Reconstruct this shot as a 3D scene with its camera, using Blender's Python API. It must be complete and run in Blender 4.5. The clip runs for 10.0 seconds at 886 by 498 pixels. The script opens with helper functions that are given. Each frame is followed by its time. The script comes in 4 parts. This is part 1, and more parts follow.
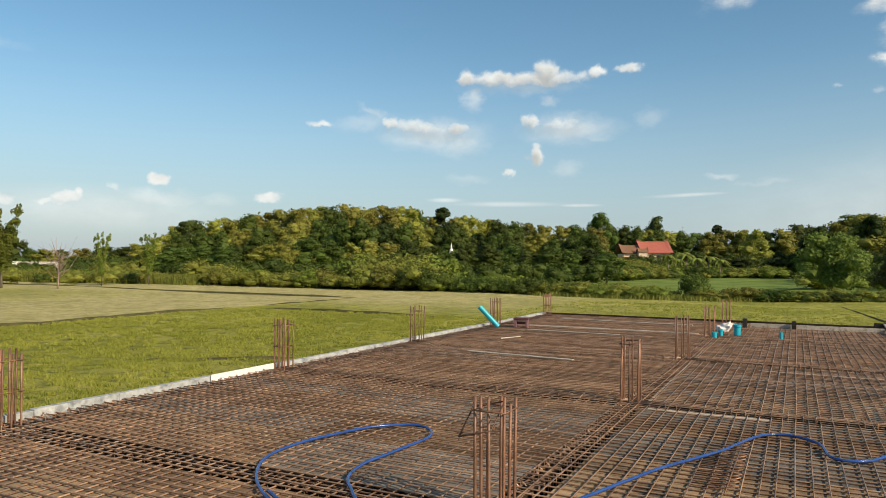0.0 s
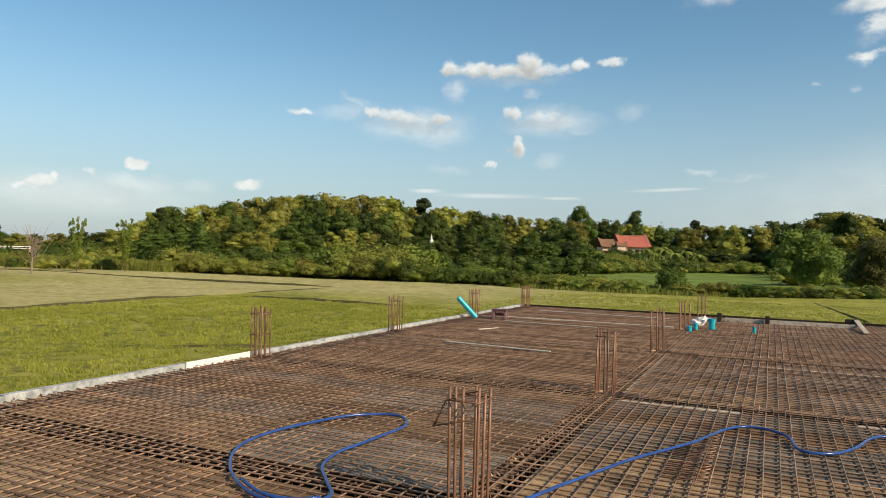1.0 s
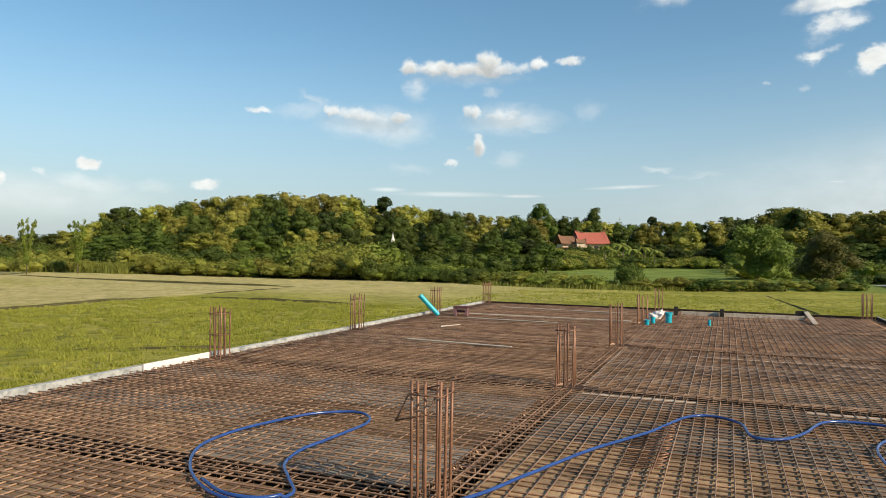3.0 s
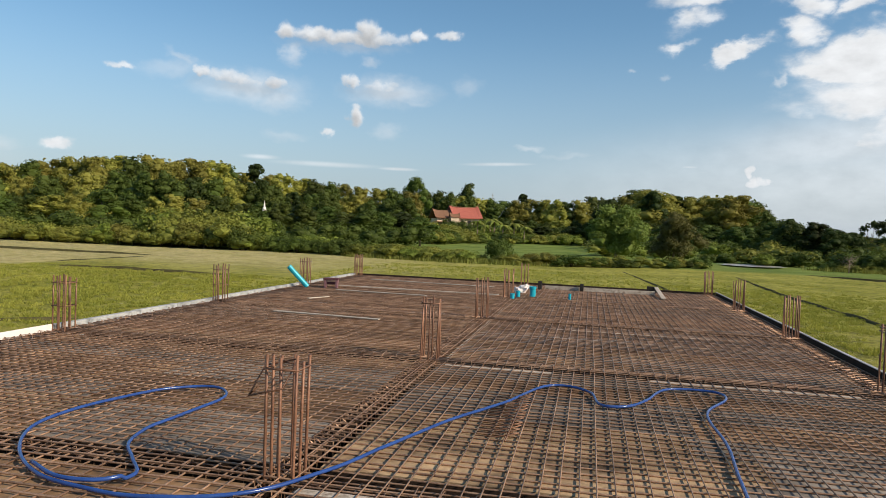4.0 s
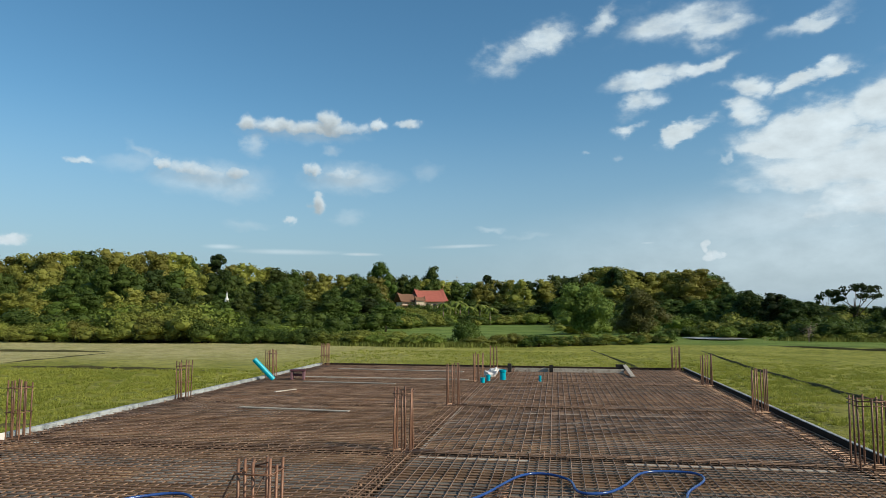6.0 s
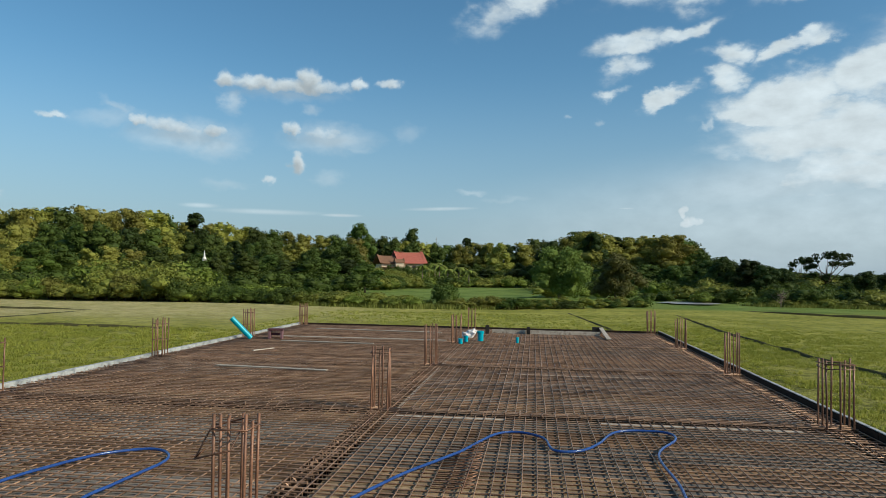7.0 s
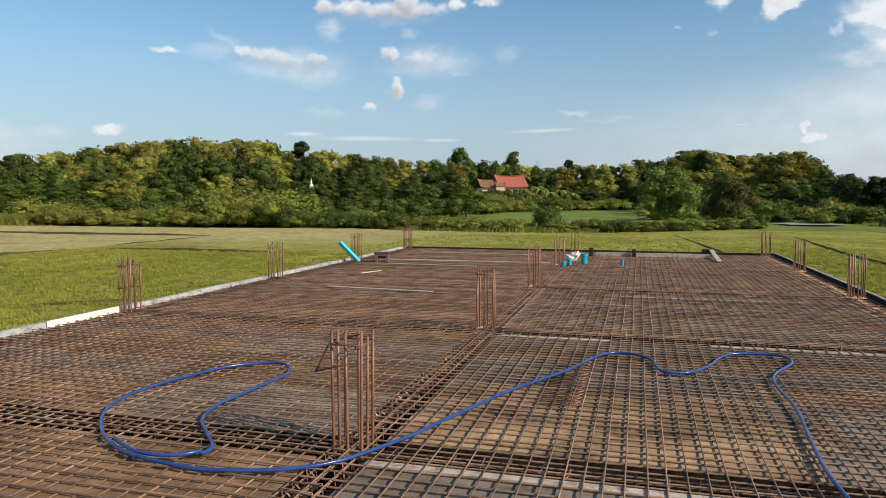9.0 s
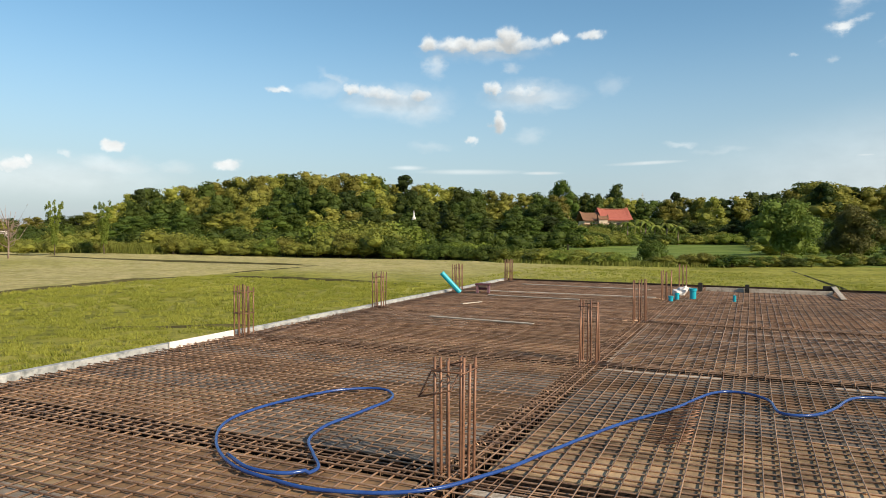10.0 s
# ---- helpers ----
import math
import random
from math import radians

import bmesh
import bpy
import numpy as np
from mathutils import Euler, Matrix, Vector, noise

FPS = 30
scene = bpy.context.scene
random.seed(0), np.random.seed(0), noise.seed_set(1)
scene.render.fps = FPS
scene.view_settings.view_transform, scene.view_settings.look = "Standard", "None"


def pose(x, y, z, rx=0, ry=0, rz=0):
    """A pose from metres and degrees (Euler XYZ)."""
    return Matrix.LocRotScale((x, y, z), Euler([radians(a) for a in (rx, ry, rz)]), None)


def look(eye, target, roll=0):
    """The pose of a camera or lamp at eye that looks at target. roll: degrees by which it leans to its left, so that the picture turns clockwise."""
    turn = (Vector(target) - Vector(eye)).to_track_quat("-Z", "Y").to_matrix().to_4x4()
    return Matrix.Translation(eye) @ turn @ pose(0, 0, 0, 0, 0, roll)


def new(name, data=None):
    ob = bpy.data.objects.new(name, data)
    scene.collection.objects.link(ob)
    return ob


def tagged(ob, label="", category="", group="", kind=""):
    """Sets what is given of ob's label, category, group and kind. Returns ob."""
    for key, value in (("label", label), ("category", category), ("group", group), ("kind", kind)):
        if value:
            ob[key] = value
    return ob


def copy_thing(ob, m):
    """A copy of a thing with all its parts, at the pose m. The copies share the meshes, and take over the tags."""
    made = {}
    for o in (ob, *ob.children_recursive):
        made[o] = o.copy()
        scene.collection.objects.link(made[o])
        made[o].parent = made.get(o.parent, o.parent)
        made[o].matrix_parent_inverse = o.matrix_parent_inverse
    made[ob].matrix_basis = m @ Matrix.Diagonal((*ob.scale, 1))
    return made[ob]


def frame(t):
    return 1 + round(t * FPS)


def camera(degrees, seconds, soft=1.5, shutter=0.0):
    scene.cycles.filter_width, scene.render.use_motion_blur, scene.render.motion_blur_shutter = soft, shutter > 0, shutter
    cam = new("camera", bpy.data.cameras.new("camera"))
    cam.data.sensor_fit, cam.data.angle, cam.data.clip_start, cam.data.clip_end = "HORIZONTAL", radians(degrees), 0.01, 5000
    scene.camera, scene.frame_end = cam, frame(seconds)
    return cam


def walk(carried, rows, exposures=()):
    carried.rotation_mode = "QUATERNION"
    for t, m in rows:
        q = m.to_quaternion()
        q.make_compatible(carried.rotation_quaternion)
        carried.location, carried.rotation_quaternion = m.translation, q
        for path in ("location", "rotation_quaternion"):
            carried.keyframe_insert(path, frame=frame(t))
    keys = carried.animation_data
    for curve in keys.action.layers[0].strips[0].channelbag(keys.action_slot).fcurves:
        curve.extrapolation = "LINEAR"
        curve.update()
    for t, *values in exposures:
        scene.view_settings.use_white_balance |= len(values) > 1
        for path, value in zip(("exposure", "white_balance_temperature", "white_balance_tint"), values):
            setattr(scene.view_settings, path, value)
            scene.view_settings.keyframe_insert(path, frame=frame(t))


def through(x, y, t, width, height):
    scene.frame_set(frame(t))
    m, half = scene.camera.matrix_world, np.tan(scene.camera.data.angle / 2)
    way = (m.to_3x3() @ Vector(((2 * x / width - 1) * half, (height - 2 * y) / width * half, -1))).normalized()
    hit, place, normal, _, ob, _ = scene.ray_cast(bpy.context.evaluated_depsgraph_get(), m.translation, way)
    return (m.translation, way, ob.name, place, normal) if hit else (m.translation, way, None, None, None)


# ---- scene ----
cam = camera(64.3, 10.0, soft=0.75)
PATH = [
    (0, (0.018, -0.001, 1.767), (-0.88, 1.785, 1.8), 0.5),
    (0.5, (0.029, 0.002, 1.769), (-0.853, 1.797, 1.797), 1.0),
    (1, (0.037, 0.005, 1.762), (-0.811, 1.817, 1.77), 1.4),
    (1.5, (0.043, -0.001, 1.76), (-0.823, 1.802, 1.778), 1.3),
    (2, (0.026, -0.007, 1.751), (-0.874, 1.779, 1.762), 0.9),
    (2.2, (0.027, -0.005, 1.748), (-0.867, 1.783, 1.755), 0.7),
    (3.3, (0.075, -0.022, 1.734), (-0.59, 1.864, 1.725), 0.6),
    (3.5, (0.09, 0.007, 1.731), (-0.516, 1.912, 1.695), 0.4),
    (4, (0.131, 0.066, 1.741), (-0.277, 2.022, 1.678), 2.3),
    (4.5, (0.103, 0.03, 1.772), (-0.241, 1.999, 1.707), 1.1),
    (5, (0.068, 0.01, 1.807), (-0.308, 1.974, 1.796), 0.1),
    (5.2, (0.044, -0.022, 1.843), (-0.367, 1.931, 1.971), -0.5),
    (6.3, (0.1, 0.042, 1.79), (-0.169, 2.016, 1.964), 0.5),
    (6.5, (0.091, 0.052, 1.787), (-0.162, 2.029, 1.952), 0.7),
    (7, (0.086, 0.07, 1.777), (-0.171, 2.052, 1.845), 0.9),
    (7.5, (0.077, 0.087, 1.776), (-0.177, 2.069, 1.698), 1.8),
    (8, (0.078, 0.09, 1.773), (-0.179, 2.072, 1.695), 1.1),
    (8.5, (0.069, 0.085, 1.764), (-0.298, 2.048, 1.641), 0.2),
    (9, (0.048, 0.054, 1.753), (-0.485, 1.976, 1.604), 0.0),
    (9.5, (0.029, 0.044, 1.743), (-0.653, 1.918, 1.593), 0.9),
    (10, (0.033, 0.024, 1.722), (-0.769, 1.855, 1.665), 0.3),
]
EXPOSURES = [(0, 0.08, 6800, 8), (2.2, 0.08, 6800, 8), (3.3, 0.2, 6750, 9), (4, 0.03, 6500, 12), (5, 0.01, 6350, 14), (5.3, -0.02, 6300, 8), (6.2, -0.22, 5850, 2), (6.5, -0.24, 5800, 1),
             (7, -0.22, 5930, 2), (7.5, -0.22, 6250, 7), (8, -0.2, 6230, 9), (8.5, -0.1, 6200, 11), (9, 0.05, 6400, 11), (9.5, 0.18, 6600, 10), (10, 0.18, 6650, 9)]
walk(cam, [(t, look(eye, target, roll)) for t, eye, target, roll in PATH], EXPOSURES)

# ---- world and sun ----
SUN_AZ, SUN_EL = 106.0, 31.0          # degrees clockwise from +y, and above the horizon
world = bpy.data.worlds.new("sky")
scene.world = world
world.use_nodes = True
wt = world.node_tree
wt.nodes.clear()


def wnode(kind, **props):
    n = wt.nodes.new(kind)
    for k, v in props.items():
        if k == "operation":
            n.operation = v
        elif k == "blend_type":
            n.blend_type = v
    return n


def wmath(op, a, b=None):
    n = wnode("ShaderNodeMath", operation=op)
    for k, v in enumerate((a, b)):
        if v is None:
            continue
        if isinstance(v, (int, float)):
            n.inputs[k].default_value = v
        else:
            wt.links.new(v, n.inputs[k])
    return n.outputs[0]


sky = wt.nodes.new("ShaderNodeTexSky")
sky.sky_type = "NISHITA"
sky.sun_disc = False
sky.sun_elevation, sky.sun_rotation = radians(SUN_EL), radians(SUN_AZ)
sky.air_density, sky.dust_density, sky.ozone_density = 1.0, 0.6, 1.6
coord = wt.nodes.new("ShaderNodeTexCoord")
sep = wt.nodes.new("ShaderNodeSeparateXYZ")
wt.links.new(coord.outputs["Generated"], sep.inputs[0])
az = wmath("MULTIPLY", wmath("ARCTAN2", sep.outputs[0], sep.outputs[1]), 57.29578)
el = wmath("MULTIPLY", wmath("ARCSINE", sep.outputs[2]), 57.29578)
comb = wt.nodes.new("ShaderNodeCombineXYZ")
wt.links.new(az, comb.inputs[0])
wt.links.new(el, comb.inputs[1])


def wnoise(scale, detail, rough, stretch=(1, 1, 1), shift=(0, 0, 0)):
    mp = wt.nodes.new("ShaderNodeMapping")
    mp.inputs["Scale"].default_value = stretch
    mp.inputs["Location"].default_value = shift
    wt.links.new(comb.outputs[0], mp.inputs[0])
    n = wt.nodes.new("ShaderNodeTexNoise")
    n.inputs["Scale"].default_value, n.inputs["Detail"].default_value, n.inputs["Roughness"].default_value = scale, detail, rough
    wt.links.new(mp.outputs[0], n.inputs["Vector"])
    return n


# two displaced copies of the direction: billowing for the puffs, streaky for the high veil
def displaced(n, amount):
    sub = wnode("ShaderNodeVectorMath", operation="SUBTRACT")
    wt.links.new(n.outputs["Color"], sub.inputs[0])
    sub.inputs[1].default_value = (0.5, 0.5, 0.5)
    mul = wnode("ShaderNodeVectorMath", operation="MULTIPLY")
    wt.links.new(sub.outputs[0], mul.inputs[0])
    mul.inputs[1].default_value = amount
    add = wnode("ShaderNodeVectorMath", operation="ADD")
    wt.links.new(comb.outputs[0], add.inputs[0])
    wt.links.new(mul.outputs[0], add.inputs[1])
    return add.outputs[0]


puffy = displaced(wnoise(0.95, 5, 0.5), (1.9, 1.15, 0))
streaky = displaced(wnoise(0.30, 6, 0.55, (0.9, 1.4, 1), (3, 1, 0)), (6.5, 3.6, 0))


def blobs(field, rows, inner):
    """The strongest of several soft ellipses: azimuth, elevation, half width, half height, strength, tilt."""
    total = None
    for a, e, w, h, power, tilt in rows:
        mp = wt.nodes.new("ShaderNodeMapping")
        mp.vector_type = "TEXTURE"
        mp.inputs["Location"].default_value = (a, e, 0)
        mp.inputs["Rotation"].default_value = (0, 0, radians(tilt))
        mp.inputs["Scale"].default_value = (w, h, 1)
        if total is None:
            wt.links.new(field, mp.inputs[0])
        else:
            # each ellipse waits for the one before, which keeps the shader small
            wait = wnode("ShaderNodeVectorMath", operation="MULTIPLY_ADD")
            wt.links.new(total, wait.inputs[0])
            wait.inputs[1].default_value = (1e-7, 1e-7, 1e-7)
            wt.links.new(field, wait.inputs[2])
            wt.links.new(wait.outputs[0], mp.inputs[0])
        ln = wnode("ShaderNodeVectorMath", operation="LENGTH")
        wt.links.new(mp.outputs[0], ln.inputs[0])
        mr = wt.nodes.new("ShaderNodeMapRange")
        mr.interpolation_type = "SMOOTHSTEP"
        wt.links.new(ln.outputs["Value"], mr.inputs["Value"])
        mr.inputs["From Min"].default_value, mr.inputs["From Max"].default_value = 1.35, inner
        mr.inputs["To Min"].default_value, mr.inputs["To Max"].default_value = 0.0, power
        total = mr.outputs[0] if total is None else wmath("MAXIMUM", total, mr.outputs[0])
    return total


PUFFS = [
    (-19.6, 14.4, 5.8, 0.7, 0.86, 1), (-22.5, 14.5, 2.6, 0.65, 0.9, 0), (-18.4, 15.0, 1.15, 1.0, 1.0, 0), (-14.5, 14.7, 1.0, 0.6, 0.85, 0),
    (-11.9, 14.95, 1.2, 0.5, 0.78, 3), (-24.8, 14.5, 1.0, 0.7, 0.9, 0), (-36.6, 10.75, 1.3, 0.4, 0.7, -6), (-31.0, 11.1, 0.9, 0.55, 0.8, 0),
    (-28.6, 10.7, 3.2, 0.65, 0.72, -4), (-25.6, 10.6, 1.3, 0.75, 0.76, 0), (-19.7, 11.2, 0.8, 0.6, 0.85, 0), (-17.3, 10.9, 2.4, 0.75, 0.64, 0), (-19.2, 8.55, 0.85, 0.9, 1.0, 0)]
LOW_PUFFS = [
    (-21.4, 7.1, 0.65, 0.4, 0.75, 0), (-48.8, 6.0, 0.9, 0.55, 1.0, 0), (-55.0, 4.3, 1.3, 0.6, 0.9, 0), (-56.2, 4.0, 1.0, 0.4, 0.7, 0), (-54.2, 4.7, 0.6, 0.5, 0.9, 0),
    (-40.6, 4.9, 1.3, 0.5, 0.85, 0), (-58.6, 4.0, 1.0, 0.7, 0.7, 0), (-51.8, 5.1, 0.6, 0.5, 0.5, 0), (11.8, 4.2, 0.95, 0.6, 0.9, 0), (11.4, 4.9, 0.5, 0.6, 0.9, 0), (12.4, 4.3, 0.6, 0.5, 0.8, 0),
    (2.6, 12.4, 0.5, 0.25, 0.4, 0), (4.8, 12.1, 0.55, 0.3, 0.4, 0), (13.2, 11.7, 0.6, 0.8, 0.5, 0)]
# thin grey undersides and shreds
SHREDS = [
    (-27.6, 10.1, 4.4, 1.3, 0.62, 0), (-25.4, 9.5, 2.2, 1.1, 0.5, 0), (-33.0, 11.0, 2.6, 0.7, 0.28, 8), (-32.5, 11.8, 1.2, 0.5, 0.34, -30), (-16.6, 10.5, 3.8, 1.2, 0.6, 0), (-14.6, 9.7, 1.8, 0.4, 0.26, 0),
    (-24.3, 13.1, 0.9, 1.1, 0.5, 0), (-18.4, 12.6, 0.8, 0.5, 0.35, 0), (-20.4, 13.9, 4.6, 0.7, 0.36, 0), (-16.7, 7.5, 1.2, 0.7, 0.28, 0), (-24.6, 6.6, 1.8, 0.4, 0.22, 0), (-10.4, 11.2, 1.2, 0.8, 0.22, 0),
    (-49.0, 4.4, 3.4, 0.8, 0.5, 0), (-44.5, 4.5, 1.6, 0.6, 0.3, 0), (-61.0, 14.5, 3.0, 0.5, 0.25, 0), (-5.0, 6.6, 1.2, 0.3, 0.35, 0), (-2.0, 6.0, 3.0, 0.4, 0.22, 0)]
VEIL = [
    (-3.4, 20.2, 3.6, 1.5, 0.62, 18), (-0.4, 21.2, 2.6, 1.5, 0.66, 10), (3.9, 22.4, 2.2, 1.0, 0.55, 28), (10.2, 21.8, 5.6, 1.6, 0.62, 4), (12.5, 21.0, 3.6, 1.2, 0.6, 0), (19.4, 20.4, 3.2, 0.9, 0.62, 20),
    (7.6, 17.9, 4.8, 0.9, 0.66, 8), (11.6, 18.5, 3.0, 0.8, 0.7, 14), (7.2, 16.4, 2.2, 1.0, 0.58, 20), (6.2, 14.5, 1.6, 0.5, 0.6, 5), (9.8, 13.5, 2.4, 0.65, 0.85, 18), (15.0, 16.4, 2.4, 1.0, 0.8, 0), (19.2, 16.6, 3.4, 0.8, 0.8, 18),
    (14.4, 14.6, 2.0, 1.4, 0.75, 0), (19.0, 13.4, 5.4, 1.7, 1.0, 14), (18.2, 12.0, 5.0, 1.3, 1.0, 0), (24.5, 14.3, 4.6, 2.2, 1.0, 16), (30.0, 14.0, 7.5, 5.6, 1.0, 8), (23.0, 10.4, 10.5, 2.6, 1.0, 4),
    (26.0, 8.2, 12.0, 2.4, 0.8, 6), (36.0, 10.0, 10.0, 7.0, 0.9, 0)]
WISPS = [
    (-21.5, 4.6, 4.2, 0.22, 0.45, 0), (-7.5, 5.2, 3.0, 0.16, 0.5, 2), (-15.7, 4.5, 1.6, 0.14, 0.6, 0), (-26.5, 4.9, 1.4, 0.2, 0.5, 0), (7.2, 5.3, 1.0, 0.12, 0.5, 0), (8.2, 4.9, 0.7, 0.12, 0.4, 0),
    (26.0, 5.0, 30.0, 5.0, 0.55, 3), (22.0, 7.6, 19.0, 3.0, 0.62, 9), (-53.0, 3.6, 9.0, 1.6, 0.42, 0)]


def frayed(mask, n, amount, lo, hi):
    """Eats into a soft mask with noise, so that its edge breaks up."""
    v = wmath("ADD", mask, wmath("MULTIPLY", wmath("SUBTRACT", n, 0.5), amount))
    mr = wt.nodes.new("ShaderNodeMapRange")
    mr.interpolation_type = "SMOOTHSTEP"
    wt.links.new(v, mr.inputs["Value"])
    mr.inputs["From Min"].default_value, mr.inputs["From Max"].default_value = lo, hi
    return wmath("MULTIPLY", mr.outputs[0], wmath("MINIMUM", wmath("MULTIPLY", mask, 1.9), 1.0))


shifted = wnode("ShaderNodeVectorMath", operation="ADD")
wt.links.new(puffy, shifted.inputs[0])
shifted.inputs[1].default_value = (0.25, 0.55, 0)
billow = wnoise(1.5, 4, 0.5, (1, 1.2, 1), (4, 9, 0)).outputs["Fac"]
streaks = wnoise(0.5, 6, 0.56, (0.8, 1.7, 1), (1, 5, 0)).outputs["Fac"]
puff = frayed(wmath("MAXIMUM", blobs(puffy, PUFFS, 0.2), blobs(puffy, LOW_PUFFS, 0.2)), billow, 0.5, 0.0, 1.0)
shreds = blobs(displaced(wnoise(0.7, 5, 0.55, (1, 1.5, 1), (2, 6, 0)), (2.6, 1.3, 0)), SHREDS, 0.0)
above = blobs(shifted.outputs[0], PUFFS, 0.2)
high = frayed(blobs(streaky, VEIL, 0.15), streaks, 0.9, -0.05, 0.84)
high = wmath("MAXIMUM", high, blobs(comb.outputs[0], WISPS, 0.1))
# pale haze that thickens towards the horizon
hz = wt.nodes.new("ShaderNodeMapRange")
hz.interpolation_type = "SMOOTHSTEP"
wt.links.new(el, hz.inputs["Value"])
hz.inputs["From Min"].default_value, hz.inputs["From Max"].default_value = 17.0, -1.0
hz.inputs["To Min"].default_value, hz.inputs["To Max"].default_value = 0.0, 0.80
cover = wmath("MAXIMUM", wmath("MAXIMUM", puff, shreds), high)
tex = wnoise(0.42, 5, 0.55, (1, 1.7, 1), (7, 2, 0))
shade = wt.nodes.new("ShaderNodeMapRange")
wt.links.new(tex.outputs["Fac"], shade.inputs["Value"])
shade.inputs["From Min"].default_value, shade.inputs["From Max"].default_value = 0.25, 0.75
shade.inputs["To Min"].default_value, shade.inputs["To Max"].default_value = 0.80, 1.07


def wmix(fac, a, b):
    n = wt.nodes.new("ShaderNodeMix")
    n.data_type = "RGBA"
    wt.links.new(fac, n.inputs["Factor"])
    for sock, v in ((n.inputs["A"], a), (n.inputs["B"], b)):
        if isinstance(v, tuple):
            sock.default_value = v
        else:
            wt.links.new(v, sock)
    return n.outputs["Result"]


vivid = wt.nodes.new("ShaderNodeHueSaturation")
vivid.inputs["Hue"].default_value = 0.491
vivid.inputs["Saturation"].default_value, vivid.inputs["Value"].default_value = 1.18, 1.26
wt.links.new(sky.outputs[0], vivid.inputs["Color"])
hazed = wmix(hz.outputs[0], vivid.outputs[0], (3.5, 4.6, 5.7, 1))
white = wnode("ShaderNodeVectorMath", operation="SCALE")
white.inputs[0].default_value = (8.2, 8.5, 8.6)
wt.links.new(wmath("MULTIPLY", shade.outputs[0], wmath("SUBTRACT", 1.06, wmath("MULTIPLY", above, 0.42))), white.inputs["Scale"])
clouded = wmix(cover, hazed, white.outputs[0])
bg = wt.nodes.new("ShaderNodeBackground")
bg.inputs["Strength"].default_value = 0.10
wt.links.new(clouded, bg.inputs["Color"])
wo = wt.nodes.new("ShaderNodeOutputWorld")
wt.links.new(bg.outputs[0], wo.inputs["Surface"])

lamp = bpy.data.lights.new("sun", "SUN")
lamp.energy, lamp.angle, lamp.color = 5.0, radians(0.6), (1.0, 0.88, 0.69)
sun = new("sun", lamp)
sa, se = radians(SUN_AZ), radians(SUN_EL)
sun.matrix_world = look((60 * math.sin(sa) * math.cos(se), 60 * math.cos(sa) * math.cos(se), 60 * math.sin(se)), (0, 0, 0))


# ---- materials ----
def material(name, dark, light, scale=4.0, rough=0.8, metal=0.0, bump=0.2, fine=40.0, spread=0.12, island=False, stretch=(1, 1, 1), spots=None, distance=0.01, spot_scale=2.3):
    """Two tones mixed by coarse and fine noise, a random tone for each object (or island), and a fine relief."""
    m = bpy.data.materials.new(name)
    m.use_nodes = True
    nt = m.node_tree
    b = nt.nodes["Principled BSDF"]
    b.inputs["Roughness"].default_value, b.inputs["Metallic"].default_value = rough, metal
    b.inputs["Specular IOR Level"].default_value = 0.5 if rough < 0.66 else 0.12
    tc = nt.nodes.new("ShaderNodeNewGeometry")
    mp = nt.nodes.new("ShaderNodeMapping")
    mp.inputs["Scale"].default_value = stretch
    nt.links.new(tc.outputs["Position"], mp.inputs[0])

    def nz(sc, detail=4):
        n = nt.nodes.new("ShaderNodeTexNoise")
        n.inputs["Scale"].default_value, n.inputs["Detail"].default_value, n.inputs["Roughness"].default_value = sc, detail, 0.62
        nt.links.new(mp.outputs[0], n.inputs["Vector"])
        return n

    def mx(fac, a, c, kind="MIX"):
        n = nt.nodes.new("ShaderNodeMix")
        n.data_type, n.blend_type = "RGBA", kind
        if isinstance(fac, float):
            n.inputs["Factor"].default_value = fac
        else:
            nt.links.new(fac, n.inputs["Factor"])
        for sock, v in ((n.inputs["A"], a), (n.inputs["B"], c)):
            if isinstance(v, tuple):
                sock.default_value = (*v, 1)
            else:
                nt.links.new(v, sock)
        return n.outputs["Result"]

    def ramp(sock, lo, hi):
        n = nt.nodes.new("ShaderNodeMapRange")
        nt.links.new(sock, n.inputs["Value"])
        n.inputs["From Min"].default_value, n.inputs["From Max"].default_value = lo, hi
        return n.outputs[0]

    coarse, small = nz(scale), nz(fine)
    col = mx(ramp(coarse.outputs["Fac"], 0.3, 0.7), dark, light)
    col = mx(0.35, col, mx(ramp(small.outputs["Fac"], 0.3, 0.7), dark, light))
    if spots:
        col = mx(ramp(nz(scale * spot_scale, 6).outputs["Fac"], 0.50, 0.68), col, spots)
    if island:
        rnd = nt.nodes.new("ShaderNodeNewGeometry").outputs["Random Per Island"]
    else:
        rnd = nt.nodes.new("ShaderNodeObjectInfo").outputs["Random"]
    hs = nt.nodes.new("ShaderNodeHueSaturation")
    mr = nt.nodes.new("ShaderNodeMapRange")
    nt.links.new(rnd, mr.inputs["Value"])
    mr.inputs["To Min"].default_value, mr.inputs["To Max"].default_value = 1 - spread, 1 + spread
    nt.links.new(mr.outputs[0], hs.inputs["Value"])
    nt.links.new(col, hs.inputs["Color"])
    nt.links.new(hs.outputs[0], b.inputs["Base Color"])
    if bump:
        bp = nt.nodes.new("ShaderNodeBump")
        bp.inputs["Strength"].default_value, bp.inputs["Distance"].default_value = bump, distance
        nt.links.new(small.outputs["Fac"], bp.inputs["Height"])
        nt.links.new(bp.outputs[0], b.inputs["Normal"])
    return m


